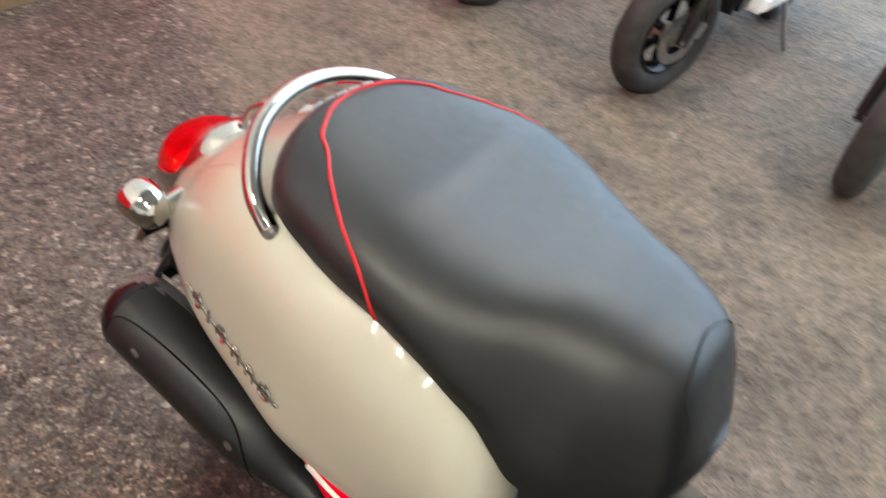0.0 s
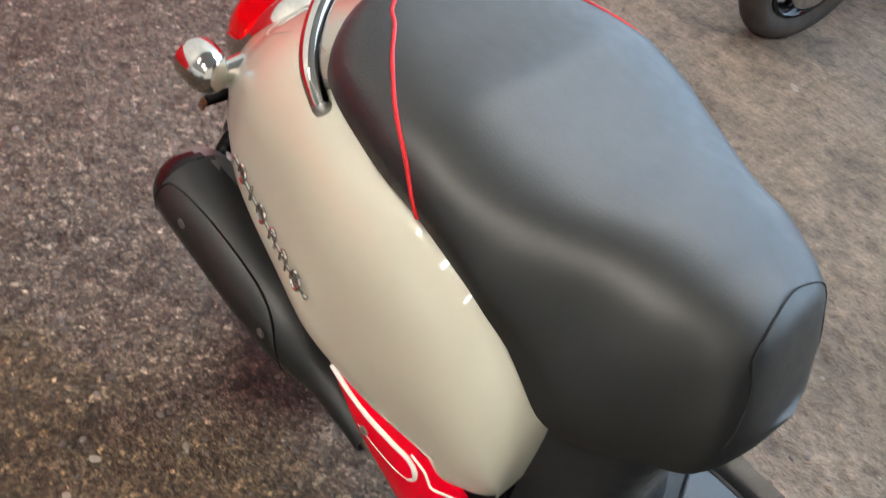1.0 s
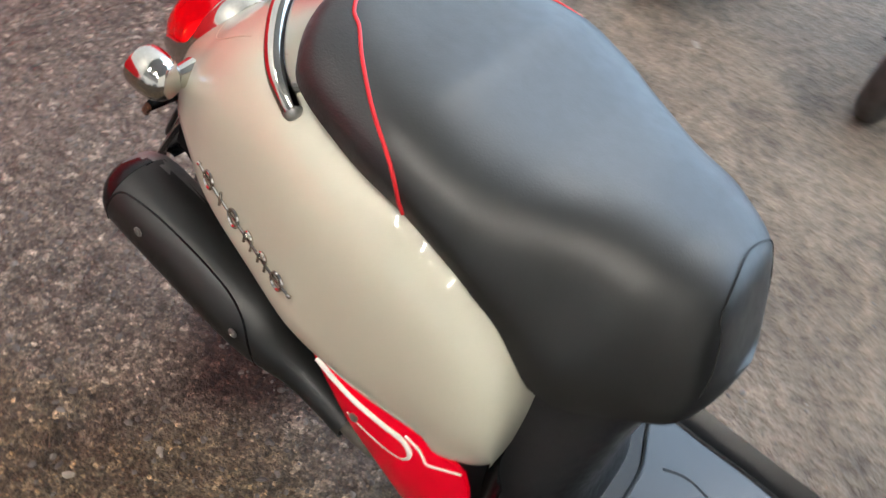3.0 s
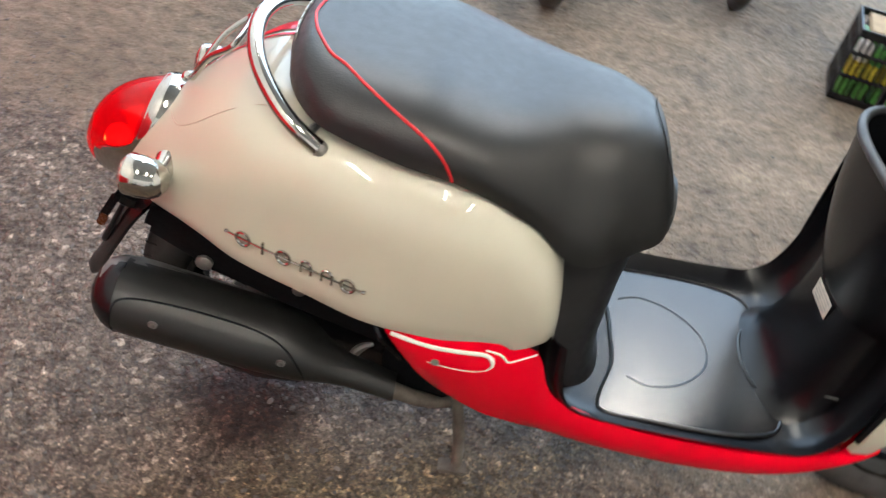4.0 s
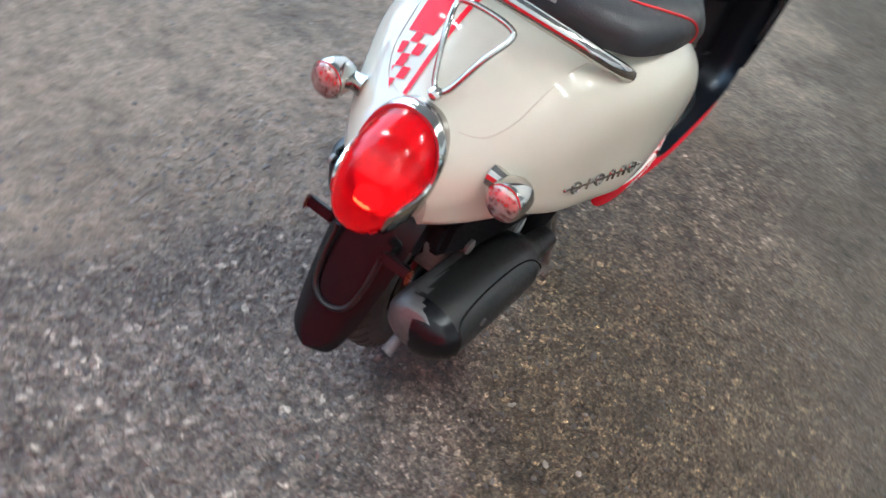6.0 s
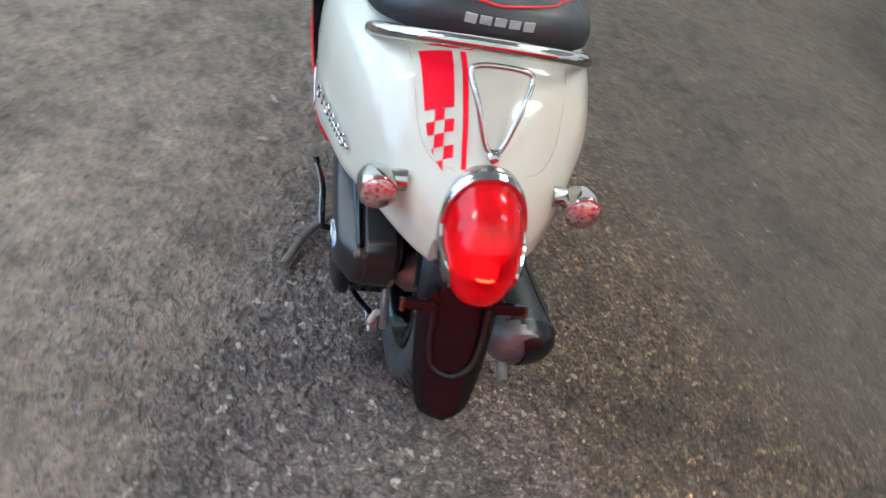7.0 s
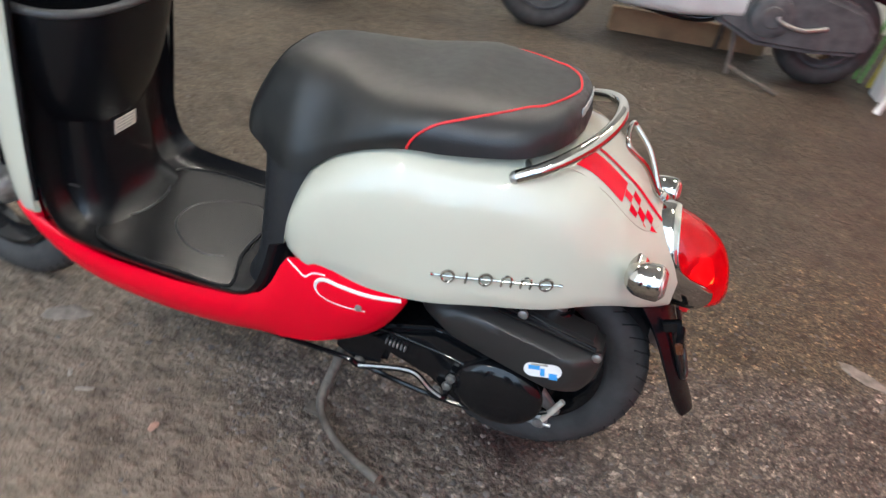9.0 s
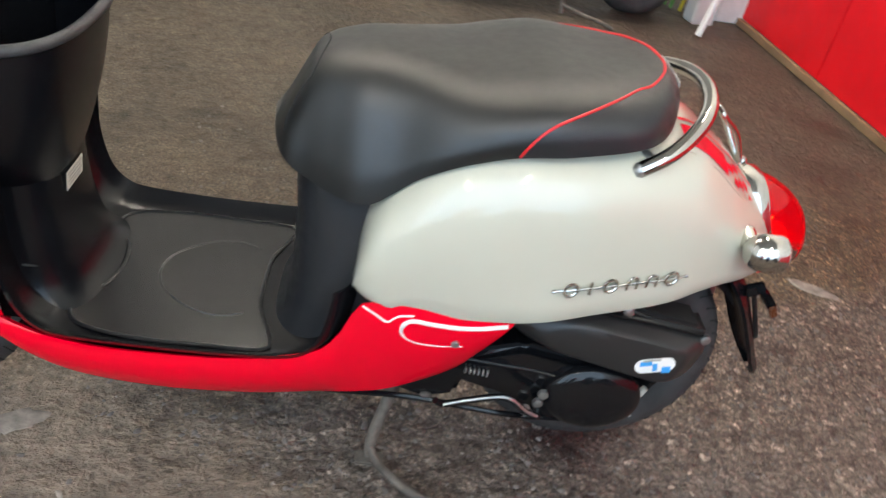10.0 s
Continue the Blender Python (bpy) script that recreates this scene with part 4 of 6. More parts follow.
for s in (-1, 1):
    d = Vector((0.030, 0.007, -0.018)).normalized()
    p = Vector((0.083, 0.162, 0.645))
    part("end_cap", tube([Vector((q.x, s * q.y, q.z)) for q in (p - d * 0.001, p + d * 0.002, p + d * 0.005, p + d * 0.008, p + d * 0.010)], lambda t: 0.0106 * math.sqrt(max(0.03, 1 - t * t)), 14, smooth=False), STEEL, rail_ob, "dull steel domed end")
    part("bracket", tube([(0.064, s * 0.158, 0.656), (0.072, s * 0.143, 0.658), (0.08, s * 0.12, 0.655)], 0.005, 8), STEEL, rail_ob)
rack = [(-0.118, 0.0, 0.606), (-0.112, 0.012, 0.612), (-0.085, 0.030, 0.655), (-0.055, 0.043, 0.681), (-0.047, 0.036, 0.690), (-0.044, 0.0, 0.692), (-0.047, -0.036, 0.690), (-0.055, -0.043, 0.681), (-0.085, -0.030, 0.655), (-0.112, -0.012, 0.612)]
loop_ob = part("carrier_loop", tube(rack, 0.0042, 10, True, 6), CHROME, SC, "thin chrome carrier loop on the tail")
part("bolt", lathe([(0, 0.009), (0.006, 0.009), (0.009, 0.005), (0.010, 0.001)], pose(-0.122, 0, 0.601, 0, -125, 0), 12), CHROME, loop_ob)

# ---- chrome side badge: rings and short bars strung on a rod ----
def badge(side_):
    def at(s, up=0.0):
        s = s if side_ > 0 else 1 - s
        x = 0.161 - 0.182 * s
        z = 0.483 + 0.024 * s + up
        return Vector((x, side_ * (body_y(x, z) + 0.0050), z))
    b_ = part("side_badge", tube([at(k / 12) for k in range(13)], 0.0016, 6, steps=2), CHROME, SC, "chrome badge of rings and bars on a rod")
    seq = ((0.125, "o"), (0.27, "i"), (0.42, "o"), (0.585, "u"), (0.735, "u"), (0.885, "o"))
    for s, kind_ in seq:
        if kind_ == "o":
            pts = [at(s + 0.048 * math.cos(t), 0.0092 * math.sin(t)) for t in [2 * math.pi * k / 16 for k in range(16)]]
            part("ring", tube(pts, 0.0022, 6, True, 2), CHROME, b_)
        elif kind_ == "i":
            part("bar", tube([at(s, 0.009), at(s, -0.009)], 0.002, 6, smooth=False), CHROME, b_)
        else:
            part("arch", tube([at(s - 0.036, -0.009), at(s - 0.036, 0.002), at(s - 0.02, 0.0085), at(s + 0.02, 0.0085), at(s + 0.036, 0.002), at(s + 0.036, -0.009)], 0.0018, 6, steps=3), CHROME, b_)
    for e_ in (0.0, 1.0):
        p = at(e_)
        part("tip", lathe([(-0.003, 0.0005), (-0.002, 0.0024), (0.002, 0.0024), (0.003, 0.0005)], Matrix.Translation(p), 8), CHROME, b_)


badge(1)
badge(-1)

# ---- rear fender and flap ----
spine = [(-0.10, 0.485), (-0.155, 0.455), (-0.20, 0.40), (-0.235, 0.335), (-0.266, 0.272), (-0.293, 0.226)]
sp = smooth_path([(x, 0, z) for x, z in spine], 9)
rows = []
for i, p in enumerate(sp):
    t = i / (len(sp) - 1)
    d = (sp[min(i + 1, len(sp) - 1)] - sp[max(i - 1, 0)]).normalized()
    n = Vector((d.z, 0, -d.x))
    w = spline([(0, 0.055), (0.4, 0.062), (0.7, 0.055), (0.85, 0.046), (0.93, 0.038), (0.975, 0.027), (1.0, 0.010)], t)
    ring = []
    for k in range(13):
        s = -1 + k / 6
        ring.append(p + Vector((0, s * w, 0)) - n * 0.026 * (1 - 0.5 * t) * abs(s) ** 3 + n * 0.006)
    ring += [q + n * -0.005 + Vector((0, -0.004 * (1 if q.y > 0 else -1), 0)) for q in ring[::-1]]
    rows.append(ring)
flap = part("rear_fender", skin(rows, False, True), BLACK, SC, "black plastic rear fender and mud flap")
part("recess_rim", tube([(-0.214, 0.040, 0.394), (-0.239, 0.038, 0.340), (-0.256, 0.028, 0.306), (-0.264, 0.0, 0.295), (-0.256, -0.028, 0.306), (-0.239, -0.038, 0.340), (-0.214, -0.040, 0.394)], 0.0042, 8), GREY, flap, "raised U-shaped rim")
for s in (-1, 1):
    arm = part("plate_bracket", joined(block((0.012, 0.045, 0.016), pose(-0.222, s * 0.066, 0.408, 0, 25, 0), 0.002), block((0.03, 0.012, 0.02), pose(-0.206, s * 0.047, 0.412, 0, 25, 0), 0.002)), GLOSS, SC, "black number plate bracket arm")
    part("side_reflector", block((0.012, 0.005, 0.022), pose(-0.222, s * 0.091, 0.404, 0, 25, 0), 0.002), AMBER, arm, "small amber side reflector")
rows = []
for k in range(15):
    a = radians(35 + 105 * k / 14)
    rows.append([Vector((0.228 * math.cos(a) * 1.0, 0.066 * math.sin(t), 0.255 + (0.222 + 0.018 * math.cos(t) - 0.018) * math.sin(a))) for t in [-1.5 + 3.0 * j / 10 for j in range(11)]])
part("inner_fender", skin(rows), SHADEBLACK, SC, "black inner fender over the rear wheel")

# ---- power unit, left side ----
def pillow(outline, levels, steps=5):
    """A domed lump: the side view outline shrunk to its middle at each (scale, y)."""
    pts = smooth_path([(x, 0, z) for x, z in outline], steps, True)
    cx, cz = sum(p.x for p in pts) / len(pts), sum(p.z for p in pts) / len(pts)
    return skin([[Vector((cx + (p.x - cx) * k, y, cz + (p.z - cz) * k)) for p in pts] for k, y in levels], False, True)


box = [(0.214, 0.395), (0.192, 0.356), (0.155, 0.336), (0.06, 0.314), (0.0, 0.302), (-0.060, 0.288), (-0.098, 0.292), (-0.116, 0.325), (-0.118, 0.372), (-0.105, 0.392), (-0.02, 0.405), (0.06, 0.425), (0.12, 0.438), (0.19, 0.425)]
airbox = part("air_cleaner_box", slab(box, 0.075, 0.142, 0.016, 3), AIRBOX, SC, "matt black air cleaner box")
face = [(0.186, 0.376), (0.160, 0.344), (0.08, 0.322), (0.0, 0.303), (-0.065, 0.290), (-0.096, 0.298), (-0.112, 0.338), (-0.108, 0.374), (-0.06, 0.386), (0.02, 0.398), (0.09, 0.408), (0.150, 0.404)]
part("cover", pillow(face, ((1.0, 0.12), (1.0, 0.138), (0.985, 0.143), (0.93, 0.150), (0.80, 0.164), (0.74, 0.1695), (0.69, 0.172), (0.4, 0.1735), (0.05, 0.174))), AIRBOX, airbox, "domed matt cover")
part("rib", tube([(0.165, 0.150, 0.398), (0.10, 0.152, 0.414), (0.05, 0.148, 0.407), (-0.03, 0.146, 0.397), (-0.10, 0.142, 0.385)], 0.0045, 8), GLOSS, airbox)
part("rib", tube([(0.205, 0.141, 0.402), (0.17, 0.143, 0.424), (0.12, 0.143, 0.434), (0.06, 0.143, 0.421), (-0.02, 0.143, 0.402), (-0.10, 0.143, 0.390)], 0.0032, 8), GLOSS, airbox)
part("hole", lathe([(-0.002, 0.001), (0, 0.0095), (0.0015, 0.0095), (0.0016, 0.001)], pose(0.196, 0.1425, 0.380, 0, 0, 90), 16), THREAD, airbox)


def rounded_bar(L, h, th, m):
    pts = [Vector((sx * (L / 2 - h / 2) + h / 2 * math.cos(a + (0 if sx > 0 else math.pi)), 0, h / 2 * math.sin(a + (0 if sx > 0 else math.pi)))) for sx in (1, -1) for a in [-math.pi / 2 + math.pi * k / 8 for k in range(9)]]
    return moved(skin([[p * k + Vector((0, y, 0)) for p in pts] for k, y in ((1, 0), (1, th), (0.05, th))], False, True), m)


stick = part("sticker", rounded_bar(0.060, 0.025, 0.0012, pose(-0.033, 0.1738, 0.342, 4, 14, 2)), WHITE, airbox, "rounded blue and white sticker")
for x, z, w, h in ((-0.0190, 0.3435, 0.018, 0.008), (-0.0335, 0.3390, 0.007, 0.014), (-0.0510, 0.3370, 0.013, 0.011)):
    part("print_bar", block((w, 0.0006, h), pose(x, 0.1752, z, 4, 14, 2), 0), STICKBLUE, stick)
part("print_bar", block((0.026, 0.0006, 0.0032), pose(-0.026, 0.1752, 0.3512, 4, 14, 2), 0), LABELINK, stick)
for x, y, z in ((-0.106, 0.142, 0.377), (0.022, 0.143, 0.412)):
    part("bolt", lathe([(0, 0.001), (0, 0.008), (0.006, 0.008), (0.008, 0.004), (0.0075, 0.001)], pose(x, y, z, 0, 0, 90), 10), STEEL, airbox)
case = [(0.272, 0.262), (0.23, 0.290), (0.15, 0.318), (0.06, 0.300), (-0.02, 0.292), (-0.045, 0.258), (-0.040, 0.214), (-0.010, 0.182), (0.035, 0.166), (0.085, 0.166), (0.120, 0.184), (0.150, 0.204), (0.215, 0.222), (0.265, 0.238)]
unit = part("transmission_case", slab(case, 0.055, 0.138, 0.014, 3), GLOSS, SC, "gloss black transmission case")
part("belt_cover", lathe([(0.0, 0.078), (0.010, 0.078), (0.016, 0.074), (0.022, 0.062), (0.026, 0.042), (0.0275, 0.020), (0.028, 0.001)], pose(0.028, 0.134, 0.236, 0, 0, 90), 32, sz=0.80), GLOSS, unit, "domed gloss black belt cover")
rib = [(0.257, 0.283), (0.195, 0.278), (0.124, 0.272), (0.069, 0.261), (0.023, 0.251)]
part("rib", tube([(x, 0.1385, z) for x, z in rib], 0.0028, 8), GLOSS, unit, "moulded edge of the case")
for x, z in ((0.128, 0.205), (0.112, 0.222), (0.108, 0.240)):
    part("bolt", lathe([(0, 0.001), (0, 0.0085), (0.007, 0.0085), (0.008, 0.006), (0.0082, 0.001)], pose(x, 0.150, z, 0, 0, 90), 6), STEEL, unit)
part("kick_arm", tube([(0.275, 0.186, 0.236), (0.262, 0.182, 0.226), (0.235, 0.178, 0.232), (0.185, 0.176, 0.246), (0.160, 0.175, 0.243), (0.135, 0.174, 0.222), (0.112, 0.172, 0.212), (0.111, 0.150, 0.212)], 0.0055, 8, steps=4), GLOSS, unit, "black kick lever with bright edge line")
for k in range(6):
    part("fin", block((0.0032, 0.008, 0.009), pose(0.232 - k * 0.0068, 0.1415, 0.262 - k * 0.0006, 0, 0, 0), 0.001, 1), ALLOY, unit)
# steel line laid along the kick lever to draw its edge highlight
part("lever_highlight", tube([(0.262, 0.187, 0.230), (0.235, 0.183, 0.237), (0.185, 0.181, 0.251), (0.160, 0.180, 0.248), (0.135, 0.179, 0.227), (0.114, 0.177, 0.216)], 0.0022, 6, steps=4), STEEL, unit, "bright line put in for the kick lever's edge highlight")
spring = [Vector((0.43 - 0.10 * t, 0.122 - 0.01 * t, 0.224 - 0.012 * t)) + Vector((0, 0.0085 * math.cos(2 * math.pi * 14 * t), 0.0085 * math.sin(2 * math.pi * 14 * t))) for t in [k / 168 for k in range(169)]]
part("stand_spring", tube(spring, 0.0019, 6, smooth=False), ALLOY, SC, "bare steel stand spring")
part("stand_bracket", slab([(0.30, 0.175), (0.31, 0.225), (0.36, 0.238), (0.385, 0.215), (0.36, 0.180)], 0.088, 0.102, 0.004, 2), RUSTY, SC, "stained stand bracket")
part("engine_front_cover", slab([(0.225, 0.240), (0.29, 0.264), (0.335, 0.250), (0.338, 0.190), (0.29, 0.170), (0.235, 0.184)], 0.03, 0.122, 0.010, 2), GLOSS, SC, "black oily engine cover")
part("drain_plug", lathe([(-0.01, 0.001), (-0.01, 0.011), (0.004, 0.011), (0.007, 0.008), (0.0072, 0.001)], pose(0.281, 0.122, 0.179, 0, 0, 90), 8), RUSTY, SC, "rust-stained plug")
part("crankcase", slab([(0.36, 0.20), (0.37, 0.28), (0.30, 0.34), (0.12, 0.36), (0.02, 0.33), (0.0, 0.27), (0.06, 0.20), (0.2, 0.17)], -0.085, 0.06, 0.016, 2), GLOSS, SC, "black oily crankcase")
part("cylinder", joined(*[block((0.09, 0.13, 0.006), pose(0.36, 0.0, 0.225 + k * 0.011, 0, 8, 0), 0.002, 1) for k in range(7)]), ALLOY, SC, "finned dirty alloy cylinder")
part("wheel_side_bracket", slab([(0.03, 0.225), (-0.03, 0.225), (-0.085, 0.170), (-0.075, 0.158), (-0.02, 0.19)], 0.058, 0.070, 0.003, 1), ALLOY, SC, "bare alloy bracket beside the hub")
part("brake_arm", tube([(-0.082, 0.082, 0.212), (-0.074, 0.084, 0.196), (-0.062, 0.084, 0.168), (-0.053, 0.081, 0.145)], 0.0058, 8), LABELMAT, SC, "pale yellowed brake lever")
part("brake_cam", lathe([(-0.006, 0.002), (-0.005, 0.016), (0.005, 0.016), (0.008, 0.010), (0.012, 0.009), (0.013, 0.002)], pose(-0.052, 0.078, 0.150, 0, 0, 90), 12), ALLOY, SC, "bare alloy brake cam and nut")
part("adjuster", tube([(-0.020, 0.086, 0.150), (-0.040, 0.086, 0.147), (-0.075, 0.084, 0.150)], 0.0038, 8), STEEL, SC, "threaded steel brake adjuster")
part("brake_rod", tube([(0.56, 0.10, 0.150), (0.42, 0.115, 0.165), (0.30, 0.128, 0.180), (0.15, 0.135, 0.172), (0.02, 0.12, 0.168), (-0.06, 0.085, 0.18)], 0.005, 8), GLOSS, SC, "black brake rod")
part("frame_tube", tube([(0.90, 0.07, 0.20), (0.70, 0.075, 0.185), (0.50, 0.08, 0.185), (0.38, 0.08, 0.22), (0.30, 0.08, 0.32), (0.10, 0.085, 0.42), (-0.10, 0.06, 0.47)], 0.015, 10), GLOSS, SC, "black frame tube")
part("frame_tube", tube([(0.90, -0.07, 0.20), (0.70, -0.075, 0.185), (0.50, -0.08, 0.185), (0.38, -0.08, 0.22), (0.30, -0.08, 0.32), (0.10, -0.085, 0.42), (-0.10, -0.06, 0.47)], 0.015, 10), GLOSS, SC, "black frame tube")
part("underbelly", slab([(0.42, 0.27), (0.44, 0.215), (0.60, 0.196), (0.80, 0.205), (0.88, 0.25), (0.88, 0.262), (0.5, 0.262)], -0.150, 0.150, 0.02, 2), BLACK, SC, "black belly pan")
shock = part("shock_absorber", tube([(-0.052, 0.072, 0.255), (-0.02, 0.088, 0.46)], 0.012, 10, smooth=False), STEEL, SC, "rear shock absorber")
coil = [Vector((-0.047 + 0.022 * t, 0.074 + 0.011 * t, 0.285 + 0.13 * t)) + Vector((0.021 * math.cos(2 * math.pi * 6 * t), 0.021 * math.sin(2 * math.pi * 6 * t), 0)) for t in [k / 72 for k in range(73)]]
part("spring", tube(coil, 0.0042, 6, smooth=False), GLOSS, shock)
# one dark slab stands for the shroud and the shade round it
part("shroud_shade", slab([(-0.165, 0.400), (-0.15, 0.455), (-0.02, 0.462), (0.12, 0.432), (0.24, 0.405), (0.36, 0.392), (0.385, 0.33), (0.365, 0.25), (0.27, 0.225), (0.16, 0.262), (0.04, 0.300), (-0.07, 0.345)], -0.098, -0.066, 0.010, 2), SHADEBLACK, SC, "dark slab for the shroud and the shade behind the exhaust")
for x, z, k in ((-0.077, 0.366, 1.5), (0.061, 0.345, 1.2)):
    part("bolt", lathe([(-0.006, 0.001), (-0.006, 0.0085 * k), (0.005, 0.0085 * k), (0.007, 0.006 * k), (0.0072, 0.001)], pose(x, -0.098, z, 0, 0, -90), 10), STEEL, SC)
part("swing_arm", slab([(0.20, 0.28), (0.0, 0.268), (-0.05, 0.262), (-0.05, 0.228), (0.0, 0.222), (0.20, 0.22)], -0.078, -0.058, 0.006, 2), GLOSS, SC, "black swing arm")

# ---- exhaust, right side ----
def oval(cx, cy, cz, ry, rz, n=28, a0=0.0, a1=2 * math.pi):
    full_ = abs(a1 - a0 - 2 * math.pi) < 1e-6
    return [Vector((cx, cy + ry * math.cos(a0 + (a1 - a0) * k / (n if full_ else n - 1)), cz + rz * math.sin(a0 + (a1 - a0) * k / (n if full_ else n - 1)))) for k in range(n)]


def axis_z(x):
    return 0.286 - 0.165 * (x + 0.12)


muf = part("muffler", skin([oval(x, -0.117, axis_z(x) + 0.003, 0.0555 * s, 0.0475 * s) for x, s in ((-0.2245, 0.10), (-0.2225, 0.50), (-0.214, 0.80), (-0.198, 0.95), (-0.175, 1.0), (-0.15, 1.0), (0.02, 0.97), (0.05, 0.88), (0.075, 0.70), (0.095, 0.3))], False, True), CANMETAL, SC, "dull grey steel silencer can")
prof = ((-0.187, 0.985, 0), (-0.175, 0.995, 0), (-0.155, 1.0, 0), (0.0, 1.0, 0), (0.05, 0.97, 0), (0.08, 0.88, -0.004), (0.105, 0.70, -0.013), (0.125, 0.55, -0.021), (0.15, 0.47, -0.026), (0.19, 0.43, -0.030), (0.225, 0.40, -0.036))
rows = []
for x, s, dz in prof:
    z = axis_z(x) + dz
    o = oval(x, -0.122, z, 0.062 * s, 0.0515 * s, 26, radians(58), radians(276))
    i_ = oval(x, -0.122, z, 0.058 * s, 0.0475 * s, 26, radians(58), radians(276))
    rows.append(o + i_[::-1])
guard = part("heat_guard", skin(rows, False, True), MUFFLER, muf, "satin black heat guard over the silencer")
rows = []
for x, s in ((-0.2295, 0.06), (-0.228, 0.30), (-0.223, 0.54), (-0.215, 0.73), (-0.204, 0.88), (-0.194, 0.96), (-0.186, 0.99)):
    o = oval(x, -0.122, axis_z(x), 0.0625 * s, 0.052 * s, 22, radians(78), radians(268))
    i_ = oval(x + 0.004, -0.122, axis_z(x), 0.020 * s, 0.050 * s, 22, radians(78), radians(268))
    rows.append(o + i_[::-1])
part("end_cap", skin(rows, False, True), BLACK, muf, "black cap at the guard's rear end")
taper, drop = [(x, s) for x, s, dz in prof], [(x, dz) for x, s, dz in prof]
part("guard_ridge", tube([(x, -0.122 - 0.0626 * spline(taper, x) * math.sqrt(max(0, 1 - (dz / 0.0695) ** 2)), axis_z(x) + spline(drop, x) + dz * 0.75 * spline(taper, x)) for x, dz in ((-0.186, -0.02), (-0.186, 0.02), (-0.172, 0.050), (-0.10, 0.058), (0.0, 0.058), (0.050, 0.050), (0.080, 0.020), (0.090, -0.03))], 0.0016, 6), BLACK, guard, "pressed ridge line")
for x, z in ((-0.126, 0.307), (0.056, 0.274)):
    part("screw", lathe([(0, 0.001), (0, 0.0068), (0.002, 0.0070), (0.0036, 0.0045), (0.0022, 0.001)], pose(x, -0.1798, z, 0, 0, -90), 14), CANMETAL, guard, "bare steel screw")
part("tail_pipe", lathe([(0, 0.009), (0.035, 0.009), (0.035, 0.007), (0.0, 0.007)], pose(-0.205, -0.10, 0.268, 0, 25, 180), 14), CANMETAL, muf)
part("exhaust_pipe", tube([(0.17, -0.124, 0.208), (0.225, -0.122, 0.185), (0.27, -0.108, 0.158), (0.32, -0.085, 0.142), (0.37, -0.045, 0.150), (0.40, -0.01, 0.21)], 0.013, 12), RUSTY, SC, "stained exhaust pipe")
part("exhaust_flange", joined(tube([(0.180, -0.086, 0.242), (0.166, -0.087, 0.235), (0.153, -0.087, 0.215), (0.155, -0.087, 0.192), (0.162, -0.086, 0.180)], lambda t: 0.003 + 0.005 * math.sin(math.pi * t), 8), lathe([(0, 0.001), (0, 0.006), (0.005, 0.006), (0.006, 0.001)], pose(0.190, -0.075, 0.165, 0, 0, -90), 8)), ALLOY, SC, "bare alloy bracket lip and nut")
part("fan_cover", lathe([(-0.02, 0.078), (0.012, 0.078), (0.020, 0.070), (0.024, 0.04), (0.022, 0.001)], pose(0.275, -0.078, 0.222, 0, 0, -90), 28), SHADEBLACK, SC, "round black cooling fan cover")
part("hose", tube([(0.17, -0.10, 0.33), (0.19, -0.12, 0.30), (0.215, -0.12, 0.275), (0.225, -0.11, 0.25)], 0.006, 8), GLOSS, SC, "black rubber hose")

# ---- centre stand ----
stand = part("centre_stand", joined(
    tube([(0.325, 0.075, 0.175), (0.338, 0.085, 0.11), (0.352, 0.098, 0.04), (0.350, 0.105, 0.010)], 0.010, 10),
    tube([(0.325, -0.085, 0.175), (0.345, -0.105, 0.09), (0.356, -0.115, 0.02), (0.352, -0.118, 0.008)], 0.010, 10),
    tube([(0.32, -0.085, 0.17), (0.32, 0.085, 0.17)], 0.012, 10, smooth=False),
    block((0.05, 0.03, 0.008), Matrix.Translation((0.352, 0.108, 0.0045)), 0.003), block((0.05, 0.03, 0.008), Matrix.Translation((0.350, -0.120, 0.0045)), 0.003)), RUSTY, SC, "worn steel centre stand")
part("foot_pedal", tube([(0.345, 0.095, 0.075), (0.352, 0.10, 0.035), (0.342, 0.122, 0.020), (0.32, 0.146, 0.017), (0.278, 0.18, 0.016), (0.22, 0.209, 0.017), (0.182, 0.226, 0.020)], lambda t: 0.0070 + 0.0020 * t, 10), RUSTY, stand, "bent pedal arm of the stand")


# ---- other machines along the walls ----
def bar(a, b_, r, segs=10):
    return tube([a, b_], r, segs, smooth=False)


def simple_wheel(parent, x, r=0.215, w=0.045, rim=0.13, turn=0.0, rim_mat=GLOSS, spokes=6, name="wheel"):
    h = wheel(parent, (x, 0, r), turn, r, w, rim, rim_mat, spokes, False, name)
    return h


